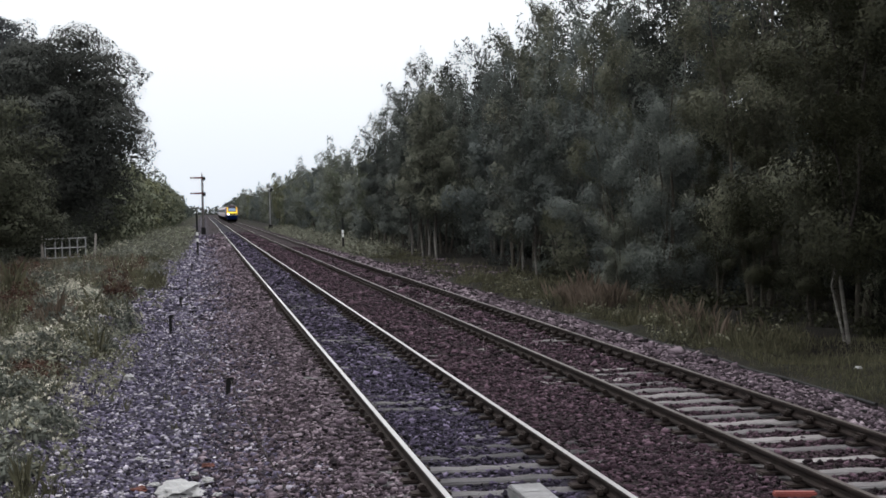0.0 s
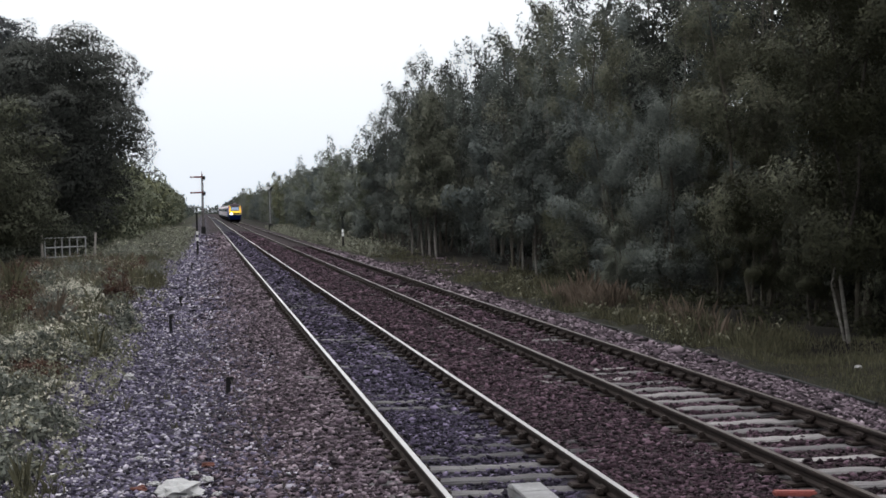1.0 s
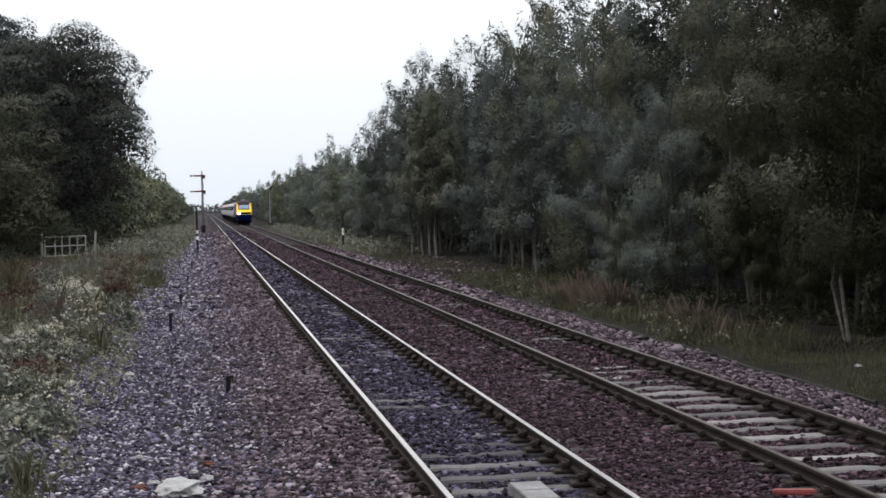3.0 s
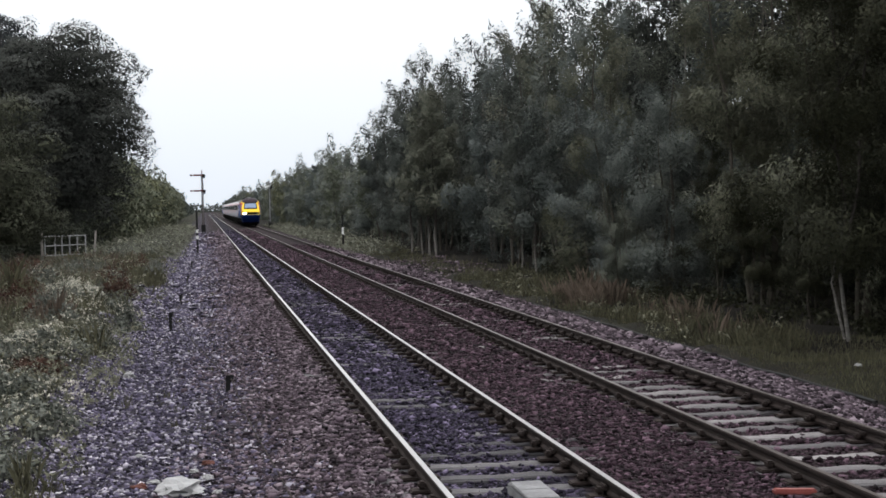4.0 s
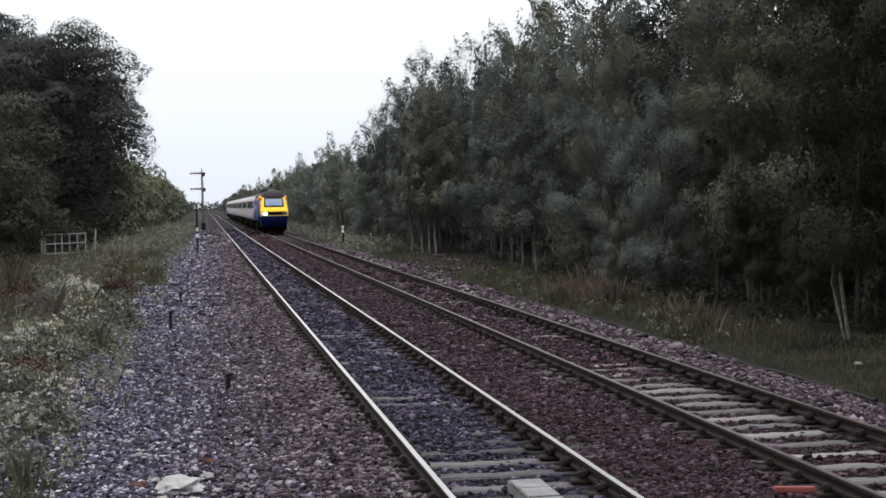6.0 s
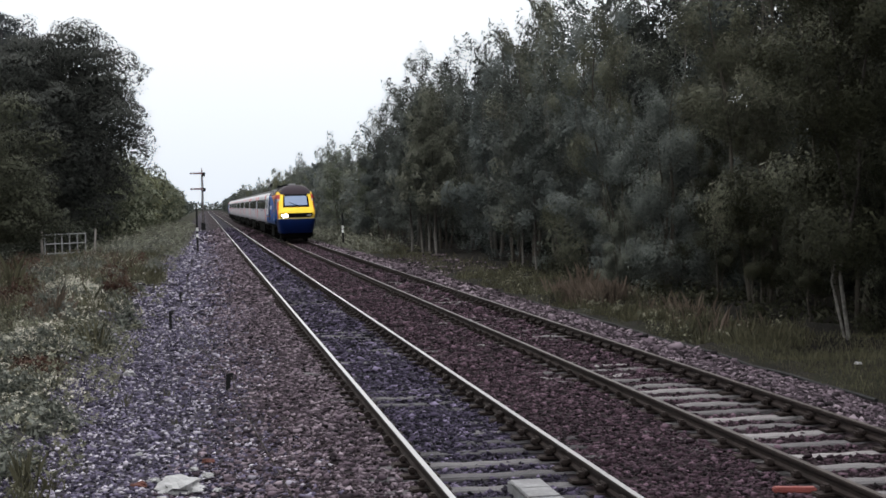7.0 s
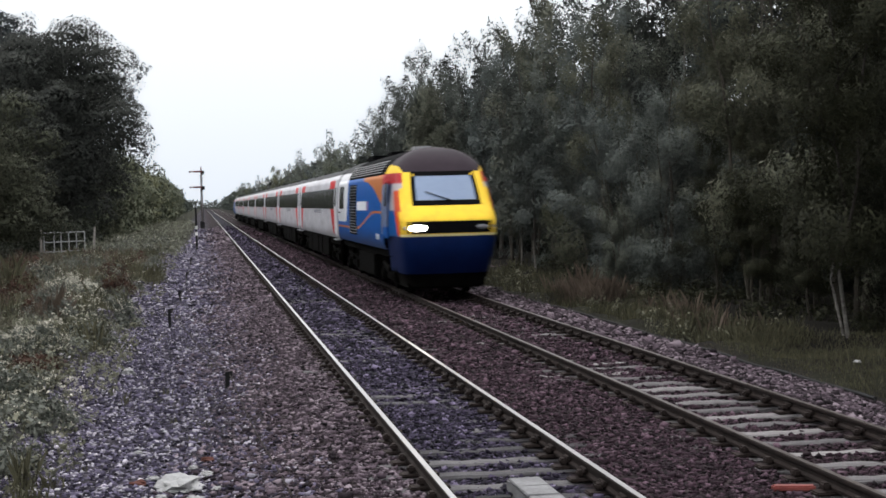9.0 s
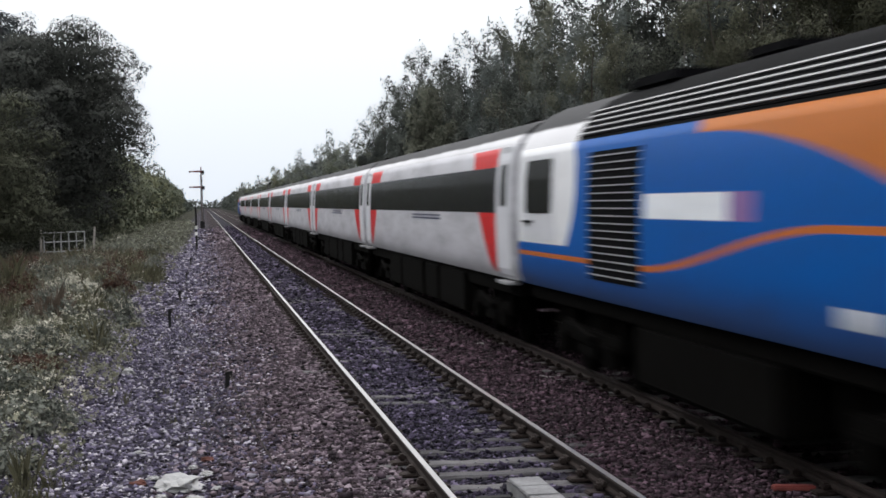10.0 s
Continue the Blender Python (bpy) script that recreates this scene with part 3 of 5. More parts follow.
low = [
    make_tree("birch_tree", 21, 10.5, 3.0, 0.8, 3, 90, 60, 0.13, M_HEDGE, M_BARK, 0.4, BIRCH, top=0.5, limbs=2, clump_r=(0.5, 0.9), boughs=36),
    make_tree("birch_tree", 22, 9.6, 2.8, 0.5, 3, 90, 60, 0.13, M_LEAF_GREY, M_BARK, 0.4, BIRCH, top=0.45, limbs=2, clump_r=(0.5, 0.9), boughs=36),
    make_tree("birch_tree", 23, 11.2, 2.9, 0.8, 3, 90, 60, 0.13, M_LEAF_GREY, M_BARK, 0.4, BIRCH, top=0.5, limbs=2, clump_r=(0.5, 0.9), boughs=36),
]
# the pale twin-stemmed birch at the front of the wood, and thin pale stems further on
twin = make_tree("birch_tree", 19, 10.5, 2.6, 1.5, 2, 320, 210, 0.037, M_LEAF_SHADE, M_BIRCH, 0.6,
                 "twin-stemmed birch with pale grey-white bark", top=0.55, limbs=6, trunk_r=0.042, splay=0.05, lean=0.07)
settle(twin, 12.25, 28.9, 200)
stem = make_tree("birch_tree", 20, 8.8, 2.3, 2.6, 1, 130, 92, 0.075, M_LEAF_BIRCH, M_BIRCH, 0.5,
                 "thin pale birch stem with a high crown", top=0.6, limbs=3, trunk_r=0.065)
settle(stem, 12.2, 86, 10)
for _x, _y, _s in ((11.8, 90.5, 0.9), (12.4, 84.6, 1.0), (12.7, 86.8, 0.95), (12.2, 88.6, 0.85), (12.3, 58, 0.7), (12.6, 62, 0.75)):
    place(stem, _x, _y, _s, _x * 300)


def plant_right():
    rnd = random.Random(5)
    used = set()

    def put(i, x, y, s, pool):
        p = pool[i]
        if p.name not in used:
            used.add(p.name)
            settle(p, x, y, rnd.uniform(0, 360))
            p.scale = (s, s, s)
        else:
            place(p, x, y, s / p.scale[0], rnd.uniform(0, 360))
    # front row, fine near the camera
    for i, x, y, s in ((0, 14.6, 25.6, 1.1), (3, 13.9, 32.2, 1.2), (3, 13.7, 37.4, 1.05), (1, 15.8, 41.6, 1.2), (2, 12.9, 43.2, 0.9),
                       (1, 15.4, 47.4, 1.12), (2, 13.2, 48.4, 0.86), (3, 13.6, 53.4, 0.95)):
        put(i, x, y, s, birches)
    # the last three stand out of view, added to shade the wood's foot
    for i, x, y, s in ((2, 18.4, 24.5, 1.15), (0, 18.2, 29.5, 1.15), (2, 13.1, 20.2, 1.12), (0, 13.0, 15.4, 1.1), (1, 13.2, 10.6, 1.1)):
        put(i, x, y, s, mids)
    # understorey bushes at the wood's edge, most in the shade-darkened leaves
    kept = rnd.getstate()
    for i, x, y, s in ((0, 12.9, 35.6, 0.42), (0, 13.2, 39.4, 0.45), (0, 13.5, 29.8, 0.4), (0, 13.9, 27.6, 0.42), (0, 13.2, 33.0, 0.36), (2, 12.6, 46.4, 0.42), (0, 14.6, 31.6, 0.5)):
        put(i, x, y, s, birches)
    rnd.setstate(kept)
    # unseen trees carry the wood on beside and behind the camera, cutting skylight
    y = -26.0
    while y < 8:
        put(rnd.choice([0, 1, 2]), 14.2 + rnd.uniform(-0.4, 0.9), y, rnd.uniform(0.95, 1.15), low)
        put(rnd.choice([0, 1, 2]), 17.6 + rnd.uniform(-0.4, 0.9), y + 2, rnd.uniform(1.0, 1.2), low)
        y += rnd.uniform(3.6, 4.6)
    y = 57.0
    while y < 126:
        near_stems = 79 < y < 91
        put(rnd.choice([0, 1, 2]), 13.7 + rnd.uniform(-0.4, 0.7) + (1.6 if near_stems else 0), y, rnd.uniform(0.93, 1.14), mids)
        y += rnd.uniform(3.8, 5.2)
    y = 27.0
    while y < 126:
        put(rnd.choice([0, 1]), 17.3 + rnd.uniform(-0.6, 0.9), y, rnd.uniform(1.1, 1.25) * (1.18 if y < 55 else 1), backs)
        y += rnd.uniform(4.0, 5.4)
    y = 128.0
    while y < 620:
        put(rnd.choice([0, 1, 2]), 13.6 + rnd.uniform(-0.8, 1.0), y, rnd.uniform(0.72, 0.92), low)
        if y < 330:
            put(rnd.choice([0, 1, 2]), 17.0 + rnd.uniform(-0.8, 1.2), y + 2, rnd.uniform(0.78, 0.95), low)
        y += rnd.uniform(4.5, 6.5) * (1 if y < 300 else 1.5)


plant_right()


def thicket(name, mat, label, strips, seed, leaf):
    """Dense undergrowth: strips (x0, x1, y0, y1, z_top, clumps, leaves)."""
    rng = np.random.default_rng(seed)
    vs, ns, total = [], [], 0
    for x0, x1, y0, y1, top, clumps, per in strips:
        c = np.stack([rng.uniform(x0, x1, clumps), rng.uniform(y0, y1, clumps), rng.uniform(-0.3, 1.0, clumps)], -1)
        hi = top * (0.7 + 0.3 * np.sin(c[:, 1] * 0.37) * np.sin(c[:, 1] * 0.11 + 1))
        c[:, 2] = -0.3 + (c[:, 2] + 0.3) / 1.3 * hi
        v, n, nor = leaf_cloud(rng, c, rng.uniform(0.5, 1.0, clumps), np.full(clumps, per), leaf)
        vs.append(v)
        ns.append(nor)
        total += n
    tagged(new(name, quads_mesh(name, np.concatenate(vs), total, mat, 3, np.concatenate(ns))), label, "undergrowth", kind="stuff")


# leaf backdrop added to close the wood; its darkness stands in for shade
thicket("undergrowth", M_LEAF_DARK, "dense leaf backdrop behind the birches, shade put into its colour", [(16.6, 18.6, 18, 130, 5.0, 1100, 26), (20.5, 24, 22, 160, 10.5, 1500, 26)], 31, 0.24)
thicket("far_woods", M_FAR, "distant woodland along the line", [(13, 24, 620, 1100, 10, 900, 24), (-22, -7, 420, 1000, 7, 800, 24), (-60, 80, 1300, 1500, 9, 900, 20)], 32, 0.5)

# the broad dark tree and its neighbours on the other side
def make_lobed_tree(name, seed, centre_z, rx, rz, lobes, lobe_r, per, leaf, leaf_mat, label, category="tree", trunk_r=0.3, slim=0.5, skirt=0.05):
    """A broad tree: tapered trunk, limbs to each lobe, and rounded lobes of leaves over the crown."""
    rng, rnd = np.random.default_rng(seed), random.Random(seed)
    t = thing(name, pose(0, 0, 0), label, category)
    bm = bmesh.new()
    limb_path(bm, (0, 0, -0.3), (0.3, 0.2, centre_z * 1.1), trunk_r, trunk_r * 0.35, rnd, 0.05, 5, 9)
    pts, nors, total = [], [], 0
    for i in range(lobes + lobes // 3):
        core = i >= lobes
        g = (i % lobes + 0.5) / lobes * (3 if core else 1)
        g = min(g, 0.98)
        zz = 1 - 2 * g
        a = i * 2.39996 + rnd.uniform(-0.3, 0.3)
        ring = math.sqrt(1 - zz * zz)
        k = rnd.uniform(0.3, 0.5) if core else rnd.uniform(0.66, 0.98)
        c = np.array([rx * ring * math.cos(a) * k, rx * ring * math.sin(a) * k, max(centre_z + rz * zz * k, skirt + 0.65)])
        r = rnd.uniform(*lobe_r) * (1.3 if core else 1.0)
        limb_path(bm, (0.1, 0.1, max(0.5, c[2] * 0.55)), c * np.array([0.9, 0.9, 0.97]), 0.07, 0.015, rnd, 0.1, 2, 5)
        n = int(per * r * r)
        d = rng.normal(size=(n, 3))
        d[:, 2] += 0.55
        d /= np.linalg.norm(d, axis=1)[:, None]
        wob = 1 + 0.16 * np.sin(d[:, 0] * 5 + i) * np.sin(d[:, 1] * 6 + 2 * i) + 0.12 * np.sin(d[:, 2] * 9 + i)
        p = c + d * (r * wob * rng.uniform(0.84, 1.06, n))[:, None] * np.array([1.0, 1.0, 0.8])
        p[:, 2] = np.where(p[:, 2] < skirt, skirt + rng.random(n) ** 2 * 1.3, p[:, 2])
        face = d + rng.normal(size=(n, 3)) * 0.35
        face /= np.linalg.norm(face, axis=1)[:, None]
        soft = d * np.array([1.0, 1.0, 1.3]) + rng.normal(size=(n, 3)) * 0.12
        soft /= np.linalg.norm(soft, axis=1)[:, None]
        flip = np.sum(face * soft, axis=1) < 0
        soft[flip] = face[flip]
        e = np.cross(face, rng.normal(size=(n, 3)))
        e /= np.linalg.norm(e, axis=1)[:, None]
        u = np.cross(face, e)
        s = (leaf * rng.lognormal(0, 0.35, n))[:, None]
        pts.append(np.stack([p - u * s * slim - e * s * 0.6, p + e * s * 1.3, p + u * s * slim - e * s * 0.6], 1))
        nors.append(soft)
        total += n
    part("trunk", bm, M_BARK, t)
    part("crown", quads_mesh("crown", np.concatenate(pts), total, leaf_mat, 3, np.concatenate(nors)), None, t)
    return t


oak = make_lobed_tree("broadleaf_tree", 41, 8.3, 5.6, 7.2, 64, (1.3, 2.4), 620, 0.075, M_LEAF_OAK,
                      "broad dense tree with dark green leaves behind the gate")
settle(oak, -10.2, 114)
maple = make_lobed_tree("broadleaf_tree", 42, 3.6, 4.3, 6.2, 46, (0.9, 1.7), 800, 0.06, M_MAPLE,
                        "lighter olive-green bushy tree with low hanging foliage", trunk_r=0.16, skirt=1.3)
settle(maple, -11.6, 82)
hedge = make_lobed_tree("hawthorn_bush", 43, 3.0, 3.0, 4.0, 24, (0.9, 1.5), 100, 0.16, M_HEDGE,
                        "rounded green hawthorn bush on the railway bank", "bush", trunk_r=0.12)
settle(hedge, -8.6, 132)


def plant_left():
    rnd = random.Random(9)
    place(oak, -17.2, 117, 1.16, 120)
    place(maple, -16.5, 78, 1.0, 80)
    # unseen tree row added beside the camera to block light from the left
    y = -30.0
    while y < 66:
        place(low[rnd.choice([0, 1, 2])], -13.6 + rnd.uniform(-0.5, 0.5), y, rnd.uniform(1.0, 1.2), rnd.uniform(0, 360))
        place(low[rnd.choice([0, 1, 2])], -18.0 + rnd.uniform(-0.5, 0.5), y + 2, rnd.uniform(1.1, 1.3), rnd.uniform(0, 360))
        y += rnd.uniform(4.2, 5.6)
    y = 138.0
    while y < 420:
        place(hedge, -8.6 + rnd.uniform(-1.2, 0.8), y, rnd.uniform(0.8, 1.2), rnd.uniform(0, 360))
        place(hedge, -13 + rnd.uniform(-1.2, 0.8), y + 3, rnd.uniform(1.0, 1.4), rnd.uniform(0, 360))
        y += rnd.uniform(5.5, 8.5) * (1 if y < 250 else 1.5)


plant_left()


# ---- grass and weeds ----
def blades(name, mat, label, spots, seed, category="grass"):
    """Tufts of bent blades: spots (x0, x1, y0, y1, tufts, blades, height, spread)."""
    rng = np.random.default_rng(seed)
    out, total = [], 0
    for x0, x1, y0, y1, tufts, per, h, spread in spots:
        tx, ty = rng.uniform(x0, x1, tufts), rng.uniform(y0, y1, tufts)
        th = h * rng.lognormal(0, 0.35, tufts)
        x, y, hh = (np.repeat(a, per) for a in (tx, ty, th))
        n = len(x)
        x, y = x + rng.normal(0, spread, n), y + rng.normal(0, spread, n)
        hh = hh * rng.uniform(0.5, 1.15, n)
        z = ground_z(x, y) - 0.02
        a = rng.uniform(0, 2 * np.pi, n)
        lean = hh * rng.uniform(0.05, 0.5, n)
        w = (0.003 + 0.005 * rng.random(n)) * (0.6 + 0.025 * y)
        dx, dy = np.cos(a), np.sin(a)
        b = rng.uniform(0, 2 * np.pi, n)
        ux, uy = np.cos(b) * w, np.sin(b) * w
        v = np.stack([np.stack([x - ux, y - uy, z], -1), np.stack([x + ux, y + uy, z], -1),
                      np.stack([x + ux * 0.7 + dx * lean * 0.4, y + uy * 0.7 + dy * lean * 0.4, z + hh * 0.65], -1),
                      np.stack([x + dx * lean, y + dy * lean, z + hh], -1)], 1)
        out.append(v)
        total += n
    tagged(new(name, quads_mesh(name, np.concatenate(out), total, mat)), label, category, kind="stuff")


def weeds(name, mat, label, spots, seed, leaf, squash=1.0):
    """Leafy or flowery clumps: spots (x0, x1, y0, y1, clumps, leaves, z0, z1, radius)."""
    rng = np.random.default_rng(seed)
    vs, total = [], 0
    for x0, x1, y0, y1, clumps, per, z0, z1, r in spots:
        x, y = rng.uniform(x0, x1, clumps), rng.uniform(y0, y1, clumps)
        c = np.stack([x, y, ground_z(x, y) + rng.uniform(z0, z1, clumps)], -1)
        v, n, _ = leaf_cloud(rng, c, rng.uniform(0.6, 1.3, clumps) * r, np.full(clumps, per), leaf, 0.0, squash)
        vs.append(v)
        total += n
    tagged(new(name, quads_mesh(name, np.concatenate(vs), total, mat, 3)), label, "weeds", kind="stuff")


def mounds(name, mat, label, heaps, seed, leaf, squash=1.0):
    """Domed patches of plants: heaps (x, y, radius, height, clumps, leaves, clump size, lowest share of the height)."""
    rng = np.random.default_rng(seed)
    vs, total = [], 0
    for x, y, r, h, clumps, per, size, floor in heaps:
        a, d = rng.uniform(0, 2 * np.pi, clumps), np.sqrt(rng.random(clumps))
        px, py = x + np.cos(a) * d * r, y + np.sin(a) * d * r * 2.2
        top = h * (1 - d ** 2) * rng.uniform(0.75, 1.2, clumps)
        c = np.stack([px, py, ground_z(px, py) + top * rng.uniform(floor, 1.0, clumps)], -1)
        v, n, _ = leaf_cloud(rng, c, rng.uniform(0.6, 1.3, clumps) * size, np.full(clumps, per), leaf, 0.0, squash)
        vs.append(v)
        total += n
    tagged(new(name, quads_mesh(name, np.concatenate(vs), total, mat, 3)), label, "weeds", kind="stuff")


blades("verge_grass", M_GRASS, "rough green grass on the verge", [
    (-6.5, -2.4, 14, 40, 420, 20, 0.18, 0.12), (-10, -2.4, 40, 100, 800, 16, 0.26, 0.2), (-2.0, -1.6, 15.2, 16.8, 14, 24, 0.2, 0.06),
    (-3.0, -2.2, 32, 36, 60, 30, 0.28, 0.12), (-7.6, -6.0, 52, 58, 60, 30, 0.4, 0.15), (-2.7, -1.8, 60, 68, 50, 26, 0.32, 0.15),
    (10.0, 11.6, 29, 37, 380, 28, 0.17, 0.2), (9.9, 12.0, 36, 50, 480, 26, 0.16, 0.2), (9.7, 12.6, 48, 62, 260, 20, 0.22, 0.18), (9.7, 13.6, 20.5, 29.5, 1500, 14, 0.09, 0.2),
    (9.8, 12.5, 62, 130, 350, 14, 0.2, 0.2), (-1.9, 0.2, 15, 60, 40, 16, 0.10, 0.06)], 51)
blades("dry_grass", M_STRAW, "tall dry straw-coloured grass", [
    (10.4, 11.5, 41.5, 46, 130, 40, 0.38, 0.2), (10.5, 11.6, 31, 38, 40, 16, 0.3, 0.2),
    (-4.2, -3.6, 39.5, 41.5, 16, 20, 0.5, 0.14), (-7, -3.4, 20, 60, 80, 14, 0.3, 0.13), (-10, -4, 62, 98, 200, 16, 0.32, 0.2)], 52)
weeds("weed_bed", M_WEED, "tangled brown-green weeds beside the cinder path", [
    (-6.5, -2.3, 14, 40, 620, 38, 0.0, 0.22, 0.2), (-2.6, -1.5, 14, 40, 150, 24, 0.0, 0.1, 0.14), (-9, -2.3, 40, 90, 620, 22, 0.02, 0.3, 0.26), (-2.5, -1.4, 30, 90, 130, 20, 0.0, 0.14, 0.15),
    (9.6, 12.0, 30, 60, 200, 24, 0.0, 0.16, 0.22)], 53, 0.032)
mounds("weed_clumps", M_WEED, "bushy grey-green clumps of tall lineside weeds", [
    (-3.9, 40.5, 0.6, 0.95, 60, 60, 0.2, 0.1), (-3.1, 56.0, 0.9, 0.8, 60, 50, 0.24, 0.1), (-2.5, 34.0, 0.6, 0.55, 50, 50, 0.18, 0.1), (-2.35, 21.4, 0.6, 0.42, 60, 60, 0.15, 0.1),
    (-3.4, 31.4, 1.0, 0.45, 90, 50, 0.18, 0.1), (-4.3, 50.5, 1.1, 0.6, 90, 50, 0.22, 0.1), (-2.6, 46.5, 0.5, 0.5, 40, 50, 0.18, 0.1), (-2.0, 38.5, 0.35, 0.6, 26, 50, 0.15, 0.1),
    (-3.0, 25.2, 0.6, 0.35, 50, 50, 0.16, 0.1), (-2.7, 18.0, 0.8, 0.4, 70, 60, 0.16, 0.1), (-4.6, 97.0, 1.8, 1.1, 90, 40, 0.34, 0.1), (-3.2, 110.0, 1.2, 1.0, 70, 40, 0.36, 0.1),
    (-6.2, 60.0, 1.2, 0.7, 80, 44, 0.26, 0.1), (-5.4, 72.0, 1.4, 0.8, 80, 40, 0.3, 0.1), (-9.5, 84.0, 1.6, 0.9, 80, 40, 0.34, 0.1), (-2.3, 72.0, 0.6, 0.7, 40, 40, 0.24, 0.1)], 59, 0.034)
mounds("dock_patch", M_DOCK, "reddish-brown dried dock stems among weeds", [
    (-3.1, 28.5, 0.55, 0.2, 50, 40, 0.15, 0.2), (-4.3, 42.5, 0.45, 0.9, 36, 40, 0.2, 0.4), (-5.6, 49.5, 0.8, 0.8, 50, 36, 0.22, 0.2), (-2.9, 53.0, 0.6, 0.7, 40, 36, 0.2, 0.2),
    (-7.2, 66.0, 1.2, 0.8, 60, 30, 0.26, 0.2), (-3.6, 66.0, 0.9, 0.6, 50, 30, 0.24, 0.2), (-8.6, 76.0, 1.5, 0.8, 60, 30, 0.3, 0.2), (-3.3, 80.0, 0.8, 0.6, 40, 30, 0.26, 0.2)], 55, 0.036)
mounds("seed_heads", M_SEED, "pale fluffy seed heads of lineside weeds", [
    (-4.15, 50.2, 1.1, 0.85, 260, 16, 0.12, 0.75), (-3.5, 31.4, 1.0, 0.55, 190, 12, 0.09, 0.7), (-2.4, 21.6, 0.7, 0.48, 80, 8, 0.05, 0.7), (-2.2, 25.0, 0.6, 0.35, 40, 8, 0.06, 0.6),
    (-3.0, 36.5, 0.9, 0.6, 100, 10, 0.08, 0.6), (-2.2, 43.5, 0.4, 0.5, 24, 10, 0.08, 0.7), (-2.8, 18.2, 0.8, 0.45, 70, 8, 0.05, 0.7), (-4.6, 97.0, 1.8, 1.2, 80, 12, 0.2, 0.8),
    (-2.6, 62.0, 0.5, 0.5, 26, 10, 0.1, 0.7), (-6.0, 61.0, 0.9, 0.8, 50, 12, 0.14, 0.75), (-3.0, 110.0, 1.2, 1.1, 60, 12, 0.24, 0.8),
    (-3.6, 26.0, 1.6, 0.4, 160, 7, 0.06, 0.5), (-3.6, 44.0, 1.8, 0.5, 150, 8, 0.09, 0.5), (-4.6, 62.0, 2.4, 0.5, 150, 8, 0.12, 0.5), (-5.0, 80.0, 2.6, 0.6, 120, 8, 0.16, 0.5)], 54, 0.017, 0.5)
weeds("far_verge", M_WEED, "low brown-green brush on the distant verges", [
    (-7.5, -1.4, 92, 240, 1000, 30, 0.0, 0.4, 0.5), (8.8, 12.5, 92, 240, 600, 30, 0.0, 0.3, 0.5)], 57, 0.075)
# low plants whose dark colour stands in for shade on the soil
weeds("shade_plants", M_LEAF_SHADE, "low plants at the foot of the wood, darkened for its shade", [
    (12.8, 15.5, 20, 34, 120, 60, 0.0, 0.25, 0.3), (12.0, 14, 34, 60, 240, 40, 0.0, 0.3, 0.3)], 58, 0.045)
# dark leaves added to fill the gap where only tree shade lies
weeds("bramble_thicket", M_LEAF_SHADE, "added dark leaves under the trees behind the gate, standing in for shade", [
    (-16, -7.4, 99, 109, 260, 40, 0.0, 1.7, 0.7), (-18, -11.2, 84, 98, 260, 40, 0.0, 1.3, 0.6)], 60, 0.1)
